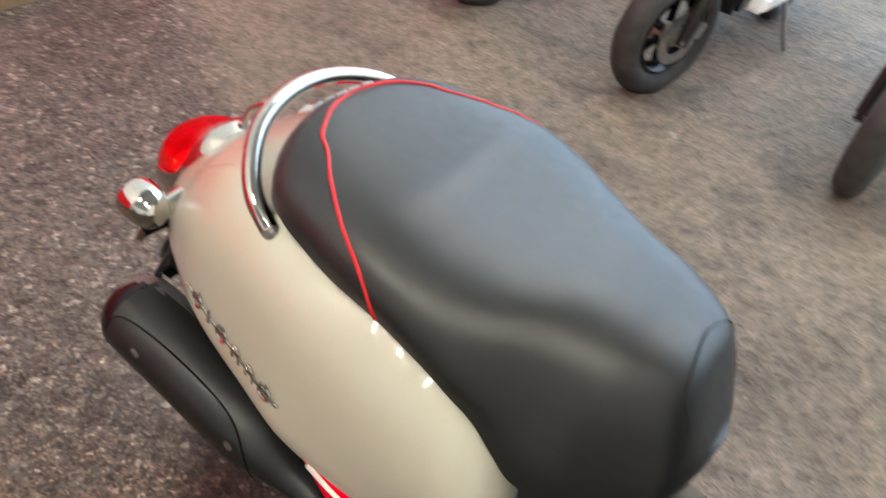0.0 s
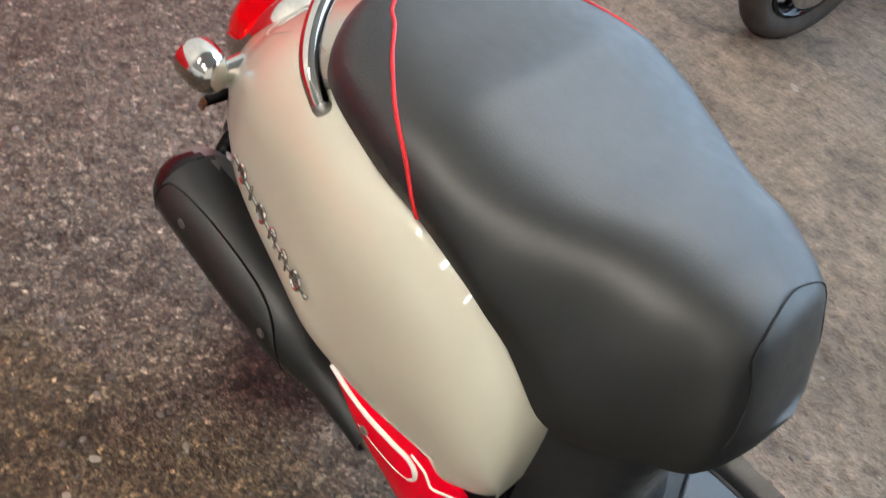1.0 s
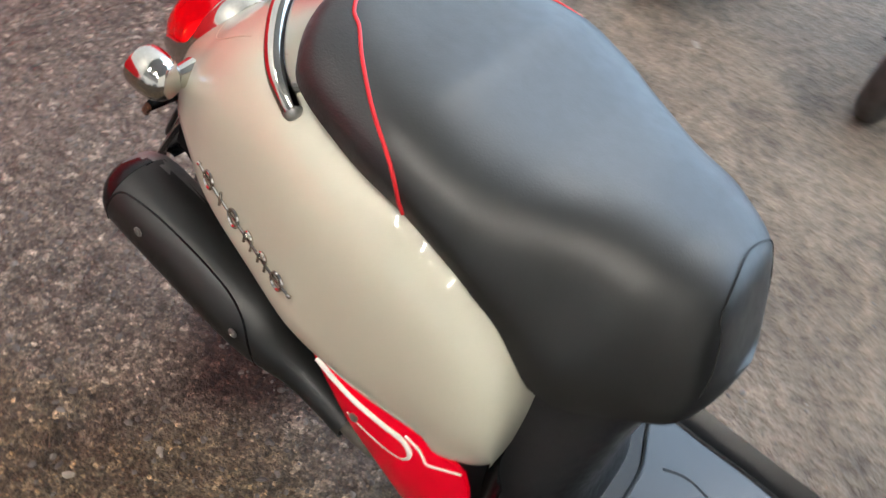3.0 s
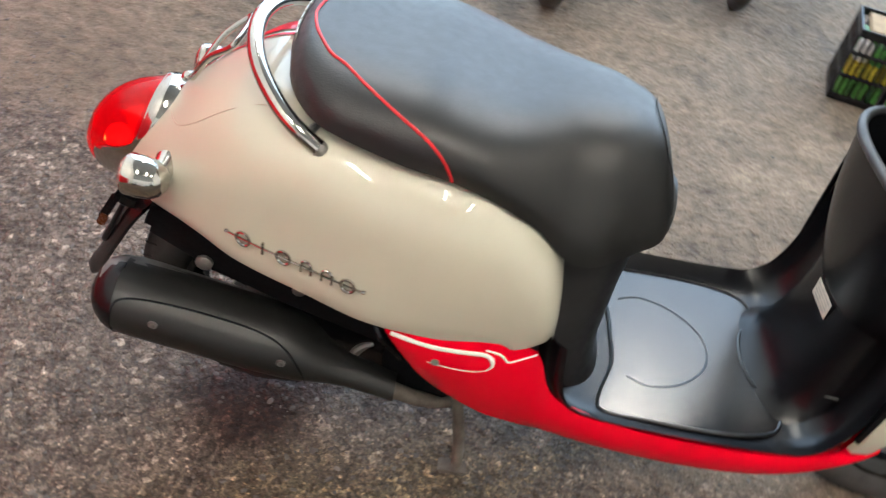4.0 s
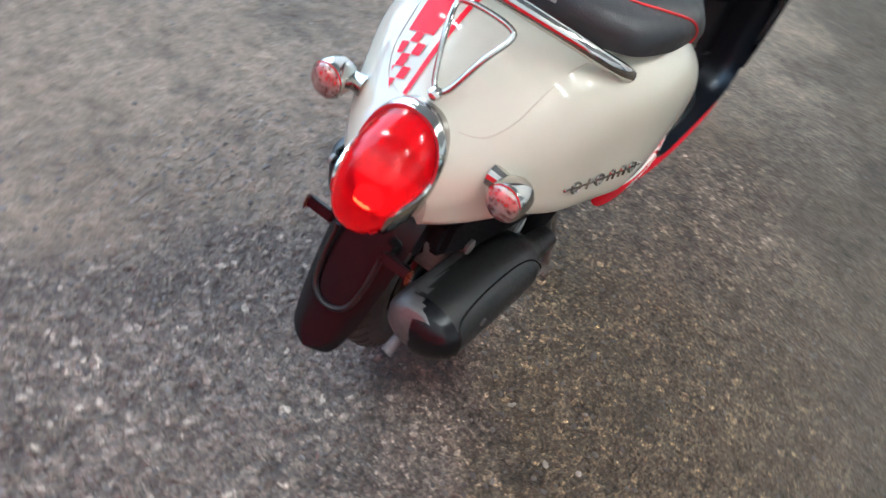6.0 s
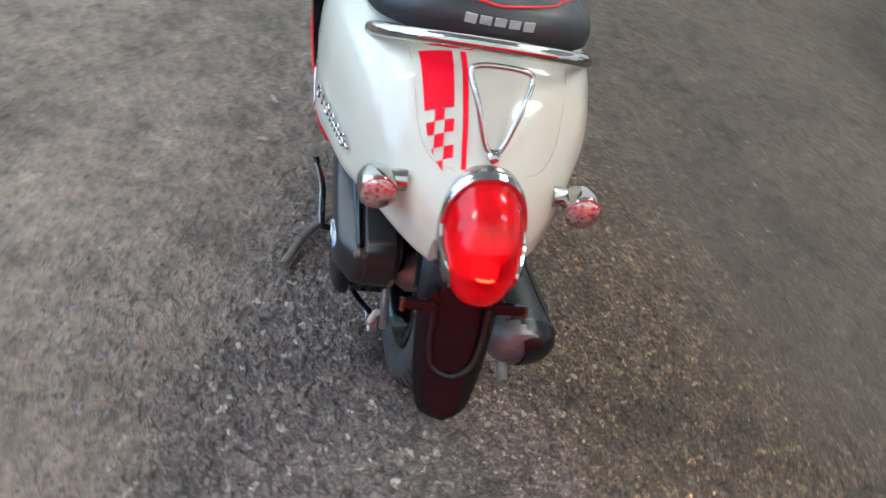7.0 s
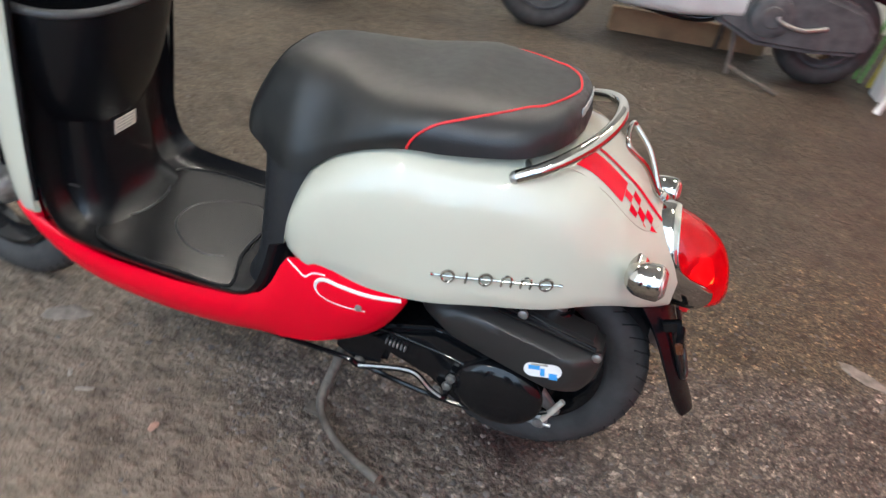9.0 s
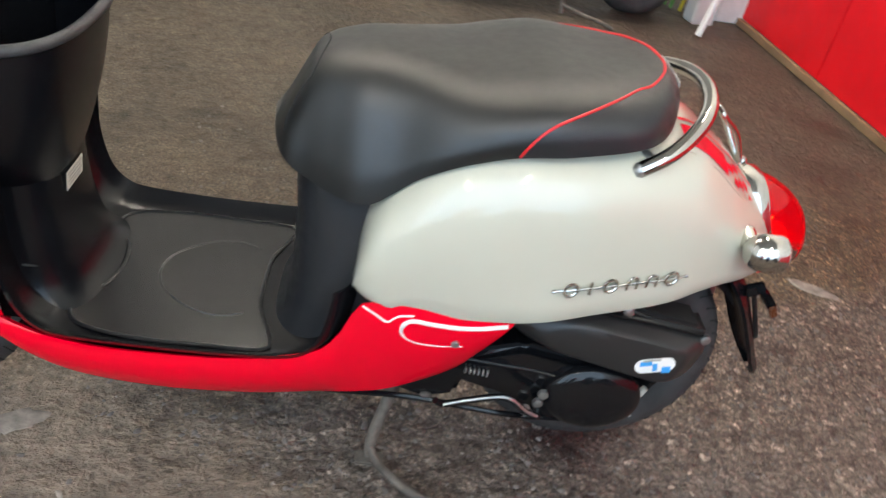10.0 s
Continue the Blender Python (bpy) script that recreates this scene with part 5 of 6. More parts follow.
def parked_scooter(name, paint, label, turn=0.0, rim_mat=GLOSS, apron=GREY, r=0.215, floor_mat=WHITEPAINT):
    """A city scooter built with its front axle at x = 0 and its tail towards +x."""
    t = thing(name, (0, 0, 0), label, "scooter", "machines parked in the shop")
    simple_wheel(t, 0.0, r, 0.05, 0.13, turn, rim_mat, 6, "front_wheel")
    simple_wheel(t, 1.26, r, 0.052, 0.13, 0, rim_mat, 6, "rear_wheel")
    rot = Matrix.Rotation(radians(turn), 3, "Z")
    for s in (-1, 1):
        leg = part("fork_leg", tube([rot @ Vector(p) for p in ((-0.01, s * 0.078, r - 0.01), (0.03, s * 0.076, 0.36), (0.10, s * 0.065, 0.52), (0.15, s * 0.05, 0.64))], 0.021, 12), GREY, t)
        part("axle_clamp", lathe([(-0.015, 0.02), (0.015, 0.02), (0.018, 0.012), (0.018, 0.002)], Matrix.Translation(rot @ Vector((-0.005, s * 0.078, r))) @ pose(0, 0, 0, 0, 0, turn + s * 90), 12), ALLOY, leg)
    part("brake_disc", joined(lathe([(0.0, 0.09), (0.004, 0.09), (0.004, 0.055), (0.0, 0.055), (0.0, 0.09)], Matrix.Translation((0, 0, r)) @ Matrix.Rotation(radians(turn), 4, "Z") @ pose(0, -0.058, 0, 0, 0, 90), 28, caps=False),
                             block((0.05, 0.028, 0.06), Matrix.Rotation(radians(turn), 4, "Z") @ pose(0.075, -0.06, r + 0.03, 0, 20, 0), 0.006)), STEEL, t, "steel brake disc and caliper")
    part("brake_hose", tube([rot @ Vector(p) for p in ((0.075, -0.07, r + 0.06), (0.02, -0.10, 0.42), (0.06, -0.09, 0.55), (0.14, -0.06, 0.66))], 0.005, 8), BLACK, t)
    rows_ = []
    for k in range(15):
        a = radians(72 + 70 * k / 14)
        rows_.append([rot @ Vector((-(r + 0.028 + 0.012 * math.cos(u)) * math.cos(a), 0.068 * math.sin(u), r + (r + 0.028 + 0.022 * math.cos(u) - 0.022) * math.sin(a))) for u in [-1.45 + 2.9 * j / 8 for j in range(9)]])
    part("front_fender", skin(rows_), paint if paint is not BLUEPAINT else BLACK, t)
    rows_ = []
    for k in range(13):
        z = 0.30 + 0.62 * k / 12
        x0 = spline([(0.30, 0.44), (0.42, 0.32), (0.6, 0.24), (0.8, 0.26), (0.92, 0.30)], z)
        w_ = spline([(0.30, 0.10), (0.42, 0.15), (0.6, 0.19), (0.8, 0.17), (0.92, 0.12)], z)
        ring = [Vector((x0 - 0.10 * math.sin(math.pi * j / 14) ** 0.8, w_ * math.cos(math.pi * j / 14), z)) for j in range(15)]
        ring += [Vector((x0 + 0.03, w_ * 0.9 * math.cos(math.pi * j / 14), z)) for j in range(14, -1, -1)]
        rows_.append(ring)
    front = part("front_apron", skin(rows_, False, True), paint, t, "painted front apron")
    part("headlight", lathe([(0, 0.06), (0.03, 0.06), (0.045, 0.045), (0.052, 0.002)], pose(0.16, 0, 0.80, 0, 5, 180), 24), WHITE, front)
    part("inner_apron", slab([(0.30, 0.24), (0.42, 0.24), (0.48, 0.30), (0.44, 0.44), (0.34, 0.42)], -0.11, 0.11, 0.02), apron, t, "plain plastic inner apron")
    part("floorboard", slab([(0.40, 0.25), (0.86, 0.24), (0.90, 0.30), (0.86, 0.315), (0.44, 0.31)], -0.17, 0.17, 0.015), floor_mat, t)
    rows_ = []
    for k in range(17):
        x = 0.80 + 0.72 * k / 16
        top = spline([(0.80, 0.60), (0.92, 0.68), (1.2, 0.72), (1.4, 0.72), (1.52, 0.68)], x)
        low = spline([(0.80, 0.30), (0.95, 0.34), (1.1, 0.46), (1.3, 0.52), (1.52, 0.60)], x)
        w_ = spline([(0.80, 0.12), (0.92, 0.17), (1.2, 0.17), (1.4, 0.13), (1.52, 0.07)], x)
        rows_.append([Vector((x, w_ * math.copysign(abs(math.cos(u)) ** 0.6, math.cos(u)), (top + low) / 2 + (top - low) / 2 * math.copysign(abs(math.sin(u)) ** 0.6, math.sin(u)))) for u in [2 * math.pi * j / 24 for j in range(24)]])
    part("tail_body", skin(rows_, False, True), paint, t)
    part("seat", slab([(0.82, 0.70), (0.90, 0.76), (1.05, 0.75), (1.2, 0.78), (1.42, 0.78), (1.46, 0.73), (1.2, 0.70)], -0.14, 0.14, 0.025, 3), VINYL, t)
    part("power_unit", slab([(0.90, 0.20), (0.95, 0.36), (1.20, 0.38), (1.36, 0.30), (1.32, 0.18), (1.05, 0.15)], 0.06, 0.17, 0.02, 2), GREYENGINE, t, "grey cast power unit")
    part("muffler", tube([(0.95, -0.13, 0.22), (1.10, -0.15, 0.24), (1.2, -0.16, 0.28), (1.5, -0.16, 0.34)], lambda q: 0.018 + 0.045 * min(1, max(0, (q - 0.3) * 4)), 14), MUFFLER, t)
    st = part("stand", tube([(0.90, 0.20, 0.010), (0.88, 0.16, 0.10), (0.86, 0.10, 0.22), (0.86, -0.10, 0.22), (0.88, -0.16, 0.10), (0.90, -0.20, 0.010)], 0.010, 8), STEEL, t, "bare steel stand")
    part("pedal", tube([(0.90, 0.20, 0.014), (0.96, 0.25, 0.03), (1.02, 0.27, 0.03)], 0.008, 8), STEEL, st)
    part("handlebar", tube([(0.30, 0.33, 1.0), (0.27, 0.24, 1.02), (0.26, 0.0, 0.98), (0.27, -0.24, 1.02), (0.30, -0.33, 1.0)], 0.013, 10), GREY, t)
    return t


def place(t, x, y, yaw):
    t.matrix_basis = Matrix.Translation((x, y, 0)) @ pose(0, 0, 0, 0, 0, yaw)
    return t


place(parked_scooter("blue_scooter", BLUEPAINT, "bright blue scooter with black wheels and grey apron", -16), -0.185, 1.925, 87)
place(parked_scooter("silver_scooter", GREYENGINE, "dull silver-grey scooter with black wheels parked", -20), -0.93, 1.97, 84)
place(parked_scooter("red_scooter", RED, "red scooter with dark dusty front wheel", 8, r=0.225), 0.545, 1.92, 78)


def motorcycle(name, label, tank_mat, r=0.29, w=0.05, rim_mat=GLOSS, spokes=5):
    """A small road machine built with its front axle at x = 0 and its tail towards +x."""
    t = thing(name, (0, 0, 0), label, "motorcycle", "machines parked in the shop")
    simple_wheel(t, 0.0, r, w, r - 0.085, 0, rim_mat, spokes, "front_wheel")
    simple_wheel(t, 1.28, r, w + 0.01, r - 0.085, 0, rim_mat, spokes, "rear_wheel")
    for s in (-1, 1):
        part("fork_leg", bar((0.0, s * 0.085, r), (0.24, s * 0.085, 0.90), 0.021), STEEL, t, "steel fork leg")
    part("brake_disc", lathe([(0.0, 0.115), (0.004, 0.115), (0.004, 0.075), (0.0, 0.075), (0.0, 0.115)], pose(0, -0.062, r, 0, 0, 90), 28, caps=False), STEEL, t)
    rows_ = []
    for k in range(13):
        a = radians(35 + 110 * k / 12)
        rows_.append([Vector((-(r + 0.03) * math.cos(a), 0.062 * math.sin(u), r + (r + 0.03 + 0.02 * math.cos(u) - 0.02) * math.sin(a))) for u in [-1.4 + 2.8 * j / 8 for j in range(9)]])
    part("front_fender", skin(rows_), BLACK, t)
    part("engine", joined(slab([(0.42, 0.22), (0.46, 0.42), (0.70, 0.46), (0.92, 0.40), (0.92, 0.24), (0.7, 0.18)], -0.13, 0.13, 0.03, 2), *[block((0.16, 0.2, 0.008), pose(0.52, 0, 0.44 + 0.02 * k, 0, -15, 0), 0.002, 1) for k in range(8)]), GREYENGINE, t, "grey finned engine")
    part("fuel_tank", slab([(0.30, 0.82), (0.34, 0.92), (0.48, 0.96), (0.66, 0.90), (0.76, 0.78), (0.44, 0.74)], -0.13, 0.13, 0.05, 3), tank_mat, t)
    part("seat", slab([(0.72, 0.78), (0.80, 0.82), (1.05, 0.80), (1.32, 0.86), (1.34, 0.80), (1.0, 0.72)], -0.12, 0.12, 0.025, 3), VINYL, t)
    part("tail", slab([(0.95, 0.72), (1.42, 0.84), (1.46, 0.80), (1.36, 0.72), (1.1, 0.62)], -0.08, 0.08, 0.02), tank_mat, t)
    part("frame", joined(tube([(0.24, 0, 0.88), (0.36, 0, 0.55), (0.42, 0, 0.22), (0.8, 0, 0.18), (0.95, 0, 0.35)], 0.018, 8), tube([(0.24, 0, 0.86), (0.6, 0, 0.74), (1.3, 0, 0.78)], 0.018, 8), bar((0.9, 0.1, 0.34), (1.28, 0.1, r), 0.02), bar((0.9, -0.1, 0.34), (1.28, -0.1, r), 0.02)), GLOSS, t)
    part("exhaust", tube([(0.46, -0.10, 0.45), (0.38, -0.13, 0.32), (0.48, -0.14, 0.2), (0.9, -0.15, 0.22), (1.4, -0.17, 0.36)], lambda q: 0.018 if q < 0.6 else 0.04, 12), CANMETAL, t)
    part("side_stand", tube([(0.72, 0.12, 0.24), (0.74, 0.20, 0.10), (0.72, 0.25, 0.012)], 0.010, 8), STEEL, t)
    part("footpeg", bar((0.80, 0.12, 0.30), (0.80, 0.26, 0.31), 0.011), RUBBER, t)
    part("handlebar", tube([(0.36, 0.36, 0.98), (0.28, 0.2, 1.02), (0.26, 0.0, 0.98), (0.28, -0.2, 1.02), (0.36, -0.36, 0.98)], 0.012, 10), GREY, t)
    return t


place(motorcycle("light_motorcycle", "light motorcycle with narrow tyres and bright rims", GLOSS, 0.27, 0.034, STEEL, 18), 1.31, 2.25, 80)
place(motorcycle("black_motorcycle", "black motorcycle with grey engine and steel forks", GLOSS), 1.47, -2.21, -62)
place(motorcycle("dark_motorcycle", "dark motorcycle with a teal tank parked close by", STICKBLUE), 1.27, -2.84, -50)


def white_scooter():
    """Half stripped white scooter with dusty grey running gear, seen from its side."""
    t = thing("white_scooter", (0, -2.7, 0), "half-stripped white scooter with dusty grey engine and stand", "scooter", "machines parked in the shop")
    o = Vector((0.52, -2.60, 0))
    d = Vector((-1.28, -0.24, 0)).normalized()
    yaw = math.degrees(math.atan2(d.y, d.x))
    m = Matrix.Translation(o) @ pose(0, 0, 0, 0, 0, yaw) @ Matrix.Diagonal((1, -1, 1, 1))

    def put(name, bm, mat, parent=t, label=""):
        return part(name, moved(bm, m), mat, parent, label)

    for x, nm in ((0.0, "front_wheel"), (1.30, "rear_wheel")):
        c = m @ Vector((x, 0, 0.225))
        wheel(t, c, yaw + (10 if x == 0 else 0), 0.225, 0.052, 0.135, GREYENGINE, 5, False, nm)
    for s in (-1, 1):
        put("fork_leg", tube([(0.0, s * 0.08, 0.215), (0.06, s * 0.078, 0.36), (0.16, s * 0.06, 0.56), (0.2, s * 0.05, 0.7)], 0.022, 10), ALLOY, t, "dirty alloy fork leg")
    put("axle_carrier", block((0.07, 0.03, 0.09), pose(0.03, 0.085, 0.22, 0, 30, 0), 0.01), ALLOY)
    rows_ = []
    for k in range(15):
        x = 0.14 + 0.72 * k / 14
        top = spline([(0.14, 0.75), (0.3, 0.62), (0.5, 0.48), (0.86, 0.46)], x)
        low = spline([(0.14, 0.36), (0.22, 0.24), (0.34, 0.20), (0.55, 0.205), (0.86, 0.25)], x)
        w_ = spline([(0.14, 0.13), (0.3, 0.19), (0.86, 0.20)], x)
        rows_.append([Vector((x, w_ * math.copysign(abs(math.cos(u)) ** 0.5, math.cos(u)), (top + low) / 2 + (top - low) / 2 * math.copysign(abs(math.sin(u)) ** 0.5, math.sin(u)))) for u in [2 * math.pi * j / 20 for j in range(20)]])
    put("lower_fairing", skin(rows_, False, True), WHITEPAINT, t, "scuffed white lower fairing")
    put("engine_case", slab([(0.74, 0.24), (0.80, 0.40), (1.05, 0.46), (1.36, 0.40), (1.46, 0.30), (1.42, 0.20), (1.2, 0.17), (0.95, 0.16)], 0.07, 0.18, 0.025, 3), GREYENGINE, t, "dusty grey belt case")
    put("round_cover", lathe([(0, 0.095), (0.02, 0.092), (0.03, 0.07), (0.028, 0.05), (0.034, 0.045), (0.034, 0.002)], pose(0.98, 0.175, 0.30, 0, 0, 90), 26), GREYENGINE)
    put("kick_lever", tube([(1.22, 0.20, 0.30), (1.12, 0.215, 0.275), (1.02, 0.215, 0.29), (1.0, 0.21, 0.31)], 0.010, 8), STEEL, t, "bare steel kick lever")
    for k in range(5):
        put("vent_slot", block((0.05, 0.006, 0.008), pose(0.84, 0.183, 0.30 + 0.018 * k, 0, 20, 0), 0.002, 1), BLACK)
    put("frame_tube", tube([(0.24, 0.0, 0.40), (0.36, 0.08, 0.24), (0.7, 0.10, 0.21), (0.86, 0.10, 0.32), (1.2, 0.1, 0.6)], 0.02, 10), GLOSS)
    put("muffler", tube([(0.9, -0.14, 0.2), (1.1, -0.15, 0.24), (1.5, -0.15, 0.32)], lambda q: 0.02 if q < 0.4 else 0.055, 14), MUFFLER)
    st = put("stand", tube([(0.885, 0.17, 0.010), (0.88, 0.14, 0.10), (0.86, 0.10, 0.22), (0.86, -0.10, 0.22), (0.88, -0.14, 0.10), (0.885, -0.17, 0.010)], 0.012, 8), RUSTY, t, "stained steel centre stand")
    put("pedal", tube([(0.885, 0.17, 0.05), (0.96, 0.24, 0.035), (1.02, 0.30, 0.03), (1.08, 0.33, 0.014)], 0.009, 8), RUSTY, st)
    put("tail_frame", tube([(0.86, 0.0, 0.45), (1.1, 0.0, 0.6), (1.5, 0.0, 0.66)], 0.03, 10), GLOSS)
    put("rear_cover", slab([(0.80, 0.46), (0.90, 0.66), (1.3, 0.72), (1.55, 0.68), (1.5, 0.56), (1.2, 0.50)], -0.15, 0.15, 0.04, 3), WHITEPAINT, t, "white tail cover")
    put("seat", slab([(0.82, 0.68), (0.92, 0.78), (1.45, 0.80), (1.5, 0.72), (1.2, 0.70)], -0.13, 0.13, 0.03, 3), VINYL)
    put("fender", slab([(1.34, 0.47), (1.56, 0.42), (1.66, 0.28), (1.68, 0.20), (1.655, 0.20), (1.62, 0.30), (1.52, 0.40), (1.34, 0.44)], -0.06, 0.06, 0.006, 2), BLACK, t, "black rear fender")


white_scooter()

# ---- boards, pipe, crate and packets along the walls ----
solo("timber_board", block((0.78, 0.045, 0.115), pose(-0.17, -2.945, 0.0585, 0, 0, 16.5), 0.004), WOOD, "raw pine board on edge under the white scooter", "board")
solo("timber_offcut", block((0.14, 0.05, 0.20), pose(-0.88, -3.05, 0.101, 0, 0, 10), 0.004), WOOD, "short pine offcut leaning by the wheel", "board")
solo("plastic_pipe", joined(tube([(-1.045, -2.60, 0.010), (-1.26, -2.78, 0.80), (-1.38, -2.88, 1.25)], 0.0165, 16, smooth=False)), PVC, "white plastic pipe leaning in the corner", "pipe")
solo("white_carton", block((0.18, 0.26, 0.42), pose(-1.30, -3.06, 0.211, 0, 0, 6), 0.006), PVC, "plain white carton standing on the floor", "carton")
solo("grey_carton", block((0.12, 0.10, 0.20), pose(-1.12, -2.86, 0.101, 0, 0, 12), 0.006), PLASTER, "small pale grey carton on the floor", "carton")
for k, (x, y, h) in enumerate(((-1.02, -3.02, 0.62), (-1.06, -2.98, 0.55), (-1.00, -3.06, 0.70))):
    solo("green_stake", tube([(x, y, 0.006), (x - 0.05, y - 0.05, h * 0.6), (x - 0.10, y - 0.10, h)], 0.009, 8, smooth=False), GREENPACK if k != 1 else YELLOWPACK, "thin coloured plastic stake leaning in the corner", "stake", "stakes in the corner")
solo("yellow_box", block((0.34, 0.10, 0.06), pose(1.17, -3.66, 0.031, 0, 0, -50), 0.004), YELLOWPACK, "flat yellow box on the floor by the wall", "box")


def crate():
    t = thing("crate", (1.66, 1.70, 0), "black slatted plastic crate full of green and yellow packets", "crate")
    m = Matrix.Translation((1.515, 1.592, 0)) @ pose(0, 0, 0, 0, 0, -17)
    L, D, H = 0.30, 0.22, 0.25

    def put(name, bm, mat, label=""):
        part(name, moved(bm, m), mat, t, label)

    put("base", block((L, D, 0.012), Matrix.Translation((L / 2, D / 2, 0.010)), 0.003), BLACK)
    for z, h in ((0.012, 0.024), (0.09, 0.012), (0.17, 0.012), (H - 0.012, 0.026)):
        put("rail", joined(block((L, 0.008, h), Matrix.Translation((L / 2, 0, z)), 0.002, 1), block((L, 0.008, h), Matrix.Translation((L / 2, D, z)), 0.002, 1),
                           block((0.008, D, h), Matrix.Translation((0, D / 2, z)), 0.002, 1), block((0.008, D, h), Matrix.Translation((L, D / 2, z)), 0.002, 1)), BLACK)
    for side_ in (0, 1):
        for k in range(15):
            put("slat", block((0.008, 0.007, H - 0.02), Matrix.Translation((L * k / 14, D * side_, H / 2)), 0.0015, 1), BLACK)
        for k in range(1, 11):
            put("slat", block((0.007, 0.008, H - 0.02), Matrix.Translation((L * side_, D * k / 11, H / 2)), 0.0015, 1), BLACK)
    lid = moved(block((0.24, 0.17, 0.02), Matrix.Translation((L / 2, D / 2, H - 0.012)), 0.003), m)
    solo("cardboard_sheet", lid, CARD, "brown cardboard sheet lying in the crate", "cardboard")
    rnd = random.Random(4)
    for i in range(5):
        for j in range(3):
            for k in range(3):
                if i in (0, 4) or j in (0, 2):
                    mat = (GREENPACK, YELLOWPACK, GREENPACK)[k] if rnd.random() > 0.2 else WHITE
                    bm = block((0.044, 0.054, 0.062), m @ pose(0.040 + i * 0.055, 0.045 + j * 0.065, 0.042 + k * 0.064, 0, 0, rnd.uniform(-6, 6)), 0.005, 1)
                    solo("packet", bm, mat, "small coloured packet standing in the crate", "packet", "packets in the crate")


crate()

# ---- loose stones and chips on the floor ----
def stone_mesh(rnd, size):
    bm = bmesh.new()
    bmesh.ops.create_icosphere(bm, subdivisions=1, radius=size)
    for v in bm.verts:
        v.co *= rnd.uniform(0.7, 1.15)
        v.co.z *= 0.5
    return bm


def lane_side(x, y):
    """Above zero where feet and tyres have trodden the floor smooth."""
    return 0.62 * x + 1.05 * y - 0.54 + 0.35 * noise.noise(Vector((x * 2.3, y * 2.3, 7.0)))


def oil_side(x, y):
    return 0.55 * x - 1.35 * y - 0.33 + 0.4 * noise.noise(Vector((x * 2.3, y * 2.3, 1.0)))


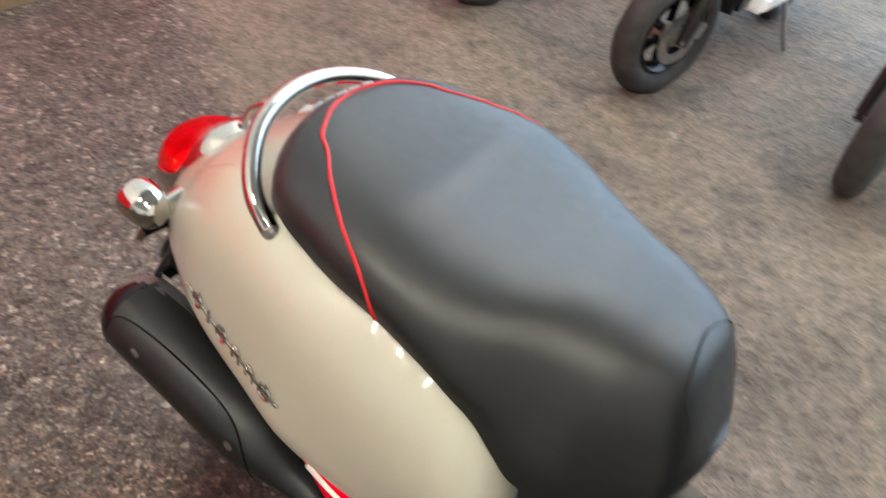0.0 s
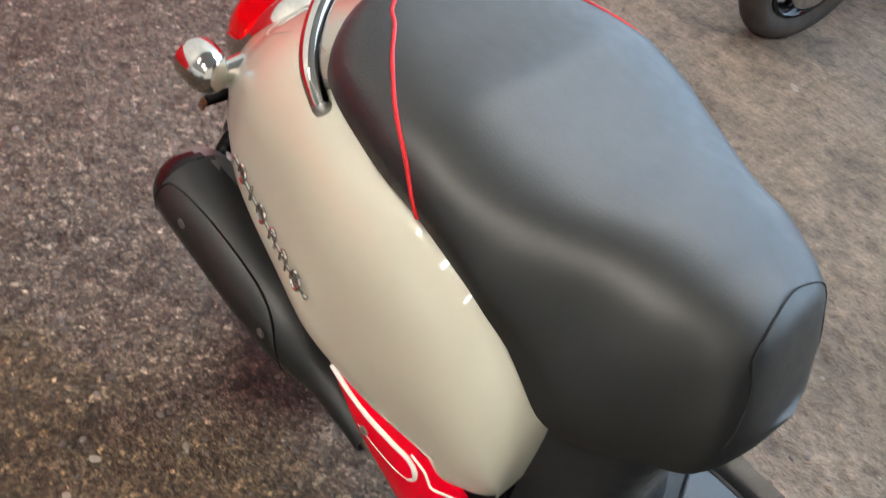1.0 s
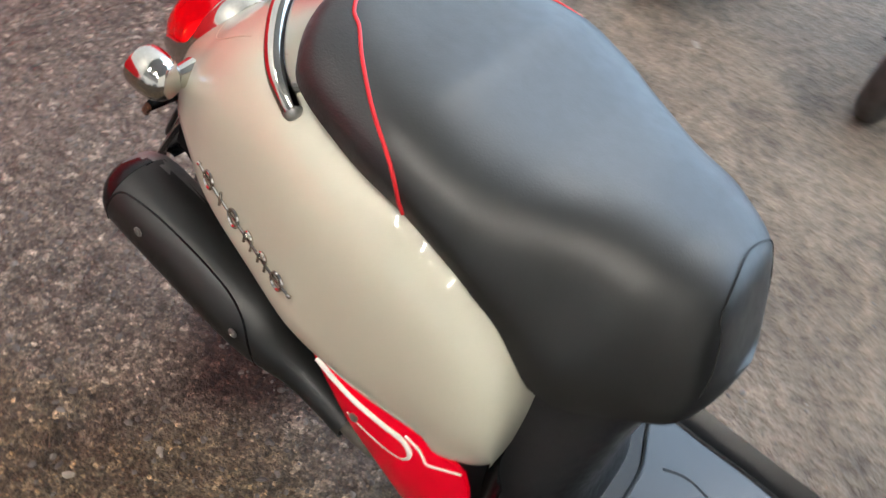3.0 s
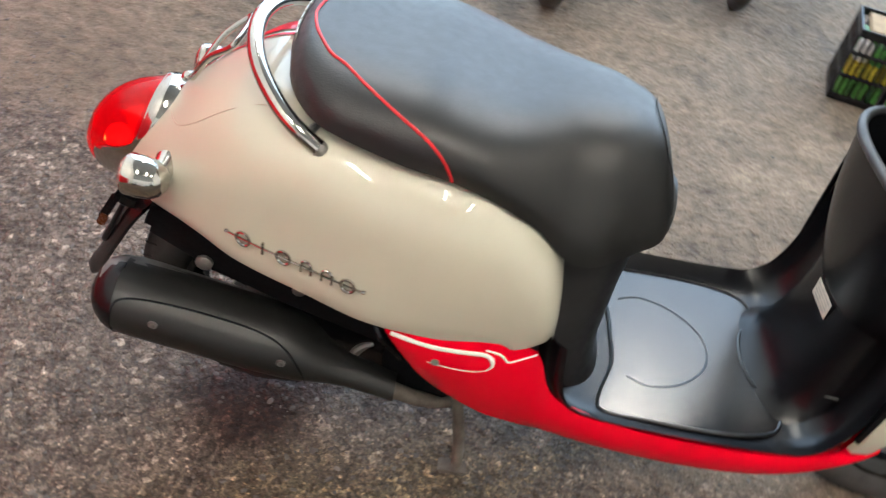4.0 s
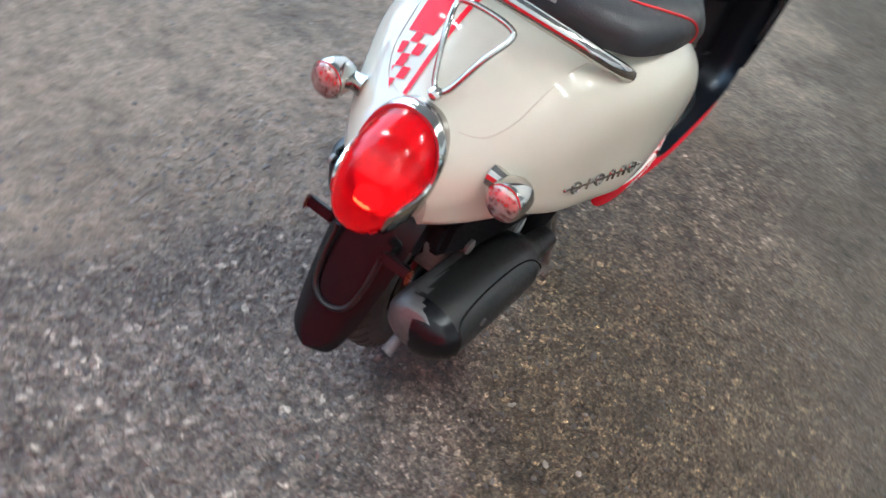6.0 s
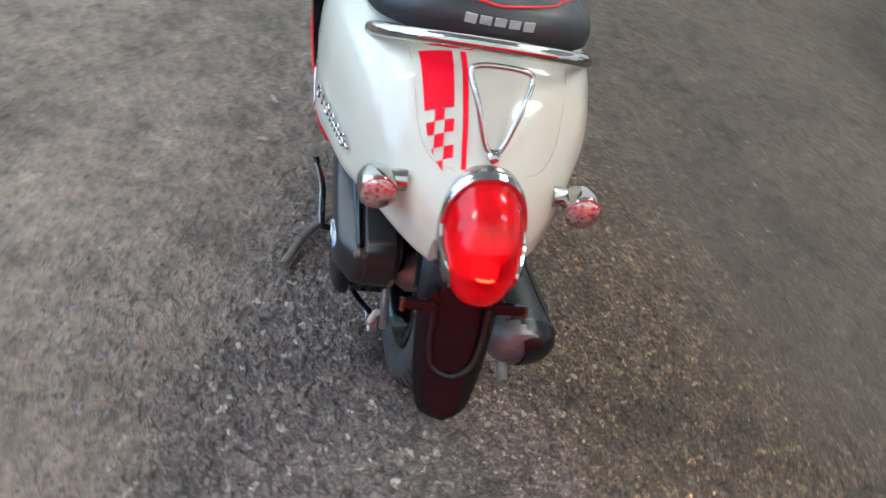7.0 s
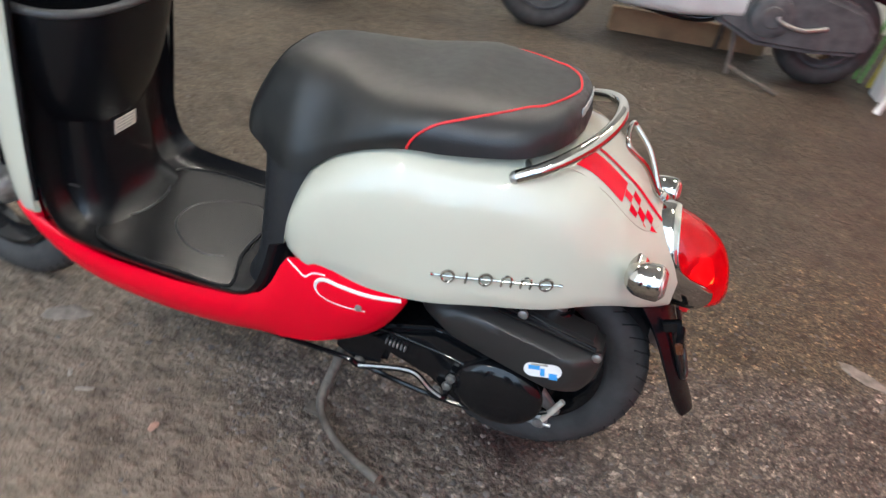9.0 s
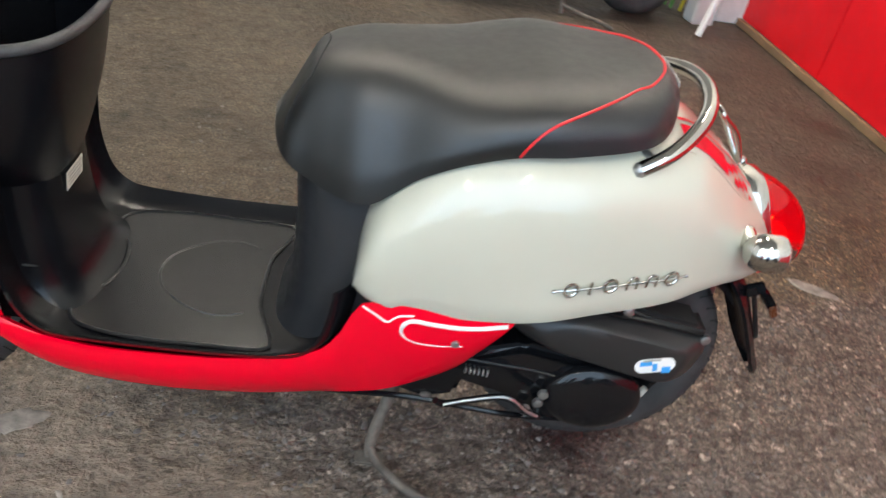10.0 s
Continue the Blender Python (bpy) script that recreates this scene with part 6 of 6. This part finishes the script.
def scatter_grit():
    rnd = random.Random(11)
    verts, faces = [], []
    base = bmesh.new()
    bmesh.ops.create_icosphere(base, subdivisions=1, radius=1.0)
    bv = [v.co.copy() for v in base.verts]
    bf = [[v.index for v in f.verts] for f in base.faces]
    base.free()
    for k in range(20000):
        near = rnd.random() < 0.85
        x = rnd.uniform(-1.25, 0.9) if near else rnd.uniform(-1.4, 2.2)
        y = rnd.uniform(-1.1, 1.1) if near else rnd.uniform(-2.4, 2.3)
        keep = 1.0 if lane_side(x, y) < 0 else 0.16
        if oil_side(x, y) > 0:
            keep *= 0.35
        keep *= 0.55 + 0.7 * noise.noise(Vector((x * 4, y * 4, 3.0)))
        if rnd.random() > keep:
            continue
        s = 0.0016 + 0.0056 * rnd.random() ** 2.6
        a = rnd.uniform(0, 6.28)
        sx, sy, sz = s * rnd.uniform(0.8, 1.5), s * rnd.uniform(0.6, 1.1), s * rnd.uniform(0.35, 0.65)
        ca, sa = math.cos(a), math.sin(a)
        n0 = len(verts)
        for c in bv:
            q = rnd.uniform(0.75, 1.15)
            ox, oy = c.x * sx * q, c.y * sy * q
            verts.append((x + ox * ca - oy * sa, y + ox * sa + oy * ca, 0.0002 + c.z * sz * q + sz * 0.15))
        faces += [[i + n0 for i in f] for f in bf]
    me = bpy.data.meshes.new("grit")
    me.from_pydata(verts, [], faces)
    m, nt, b = nodes_of("stone_chips")
    geo = nt.nodes.new("ShaderNodeNewGeometry")
    nt.links.new(ramp(nt, geo.outputs["Random Per Island"], [(0.0, (0.085, 0.074, 0.066)), (0.5, (0.13, 0.113, 0.102)), (0.93, (0.18, 0.158, 0.143)), (0.98, (0.22, 0.195, 0.172)), (1.0, (0.36, 0.325, 0.285))]), b.inputs["Base Color"])
    b.inputs["Roughness"].default_value = 0.6
    bump(nt, b, tex(nt, "noise", 400), 0.3, 0.001)
    me.materials.append(m)
    tagged(new("grit", me), "loose pale stone chips and grit on the floor", "grit", kind="stuff")


scatter_grit()
PINK = simple("pink_stone", (0.46, 0.27, 0.20), 0.7, vary=0.2, scale=60)
PALE = simple("pale_chip", (0.34, 0.30, 0.25), 0.7, vary=0.2, scale=60)
rnd = random.Random(5)
for x, y, sx, sy, mat in ((0.602, 0.28, 0.014, 0.009, PINK), (0.764, 0.259, 0.026, 0.006, PALE), (0.815, 0.235, 0.012, 0.005, PALE), (-0.044, -0.367, 0.010, 0.008, PALE), (-0.446, 0.313, 0.007, 0.006, PALE), (0.02, 1.713, 0.03, 0.014, PALE), (0.011, -0.256, 0.007, 0.006, PALE)):
    bm = stone_mesh(rnd, 1.0)
    solo("stone_chip", moved(bm, Matrix.Translation((x, y, 0.0015)) @ pose(0, 0, 0, 0, 0, rnd.uniform(0, 180)) @ Matrix.Diagonal((sx, sy, 0.006, 1))), mat, "flat pale stone chip lying on the floor", "stone", "stone chips")


def dried_patch(x, y, length, width, turn, seed):
    """A thin uneven crust of pale dried mud."""
    r = random.Random(seed)
    rim = [(math.cos(a) * length / 2 * r.uniform(0.75, 1.1), math.sin(a) * width / 2 * r.uniform(0.7, 1.15)) for a in [2 * math.pi * k / 22 for k in range(22)]]
    rows_ = [[Vector((px_ * s, py_ * s, z)) for px_, py_ in rim] for s, z in ((1.0, 0.0006), (0.93, 0.0022), (0.6, 0.0028), (0.05, 0.0026))]
    solo("mud_crust", moved(skin(rows_, False, True), Matrix.Translation((x, y, 0)) @ pose(0, 0, 0, 0, 0, turn)), CRUST, "thin pale crust of dried mud on the floor", "mud crust", "mud crusts")


CRUST = simple("dried_mud", (0.25, 0.215, 0.18), 0.9, vary=0.3, scale=45, grain=0.6, grain_scale=140)
dried_patch(-0.77, -0.595, 0.15, 0.045, 152, 3)
dried_patch(0.93, 0.10, 0.10, 0.05, 30, 5)
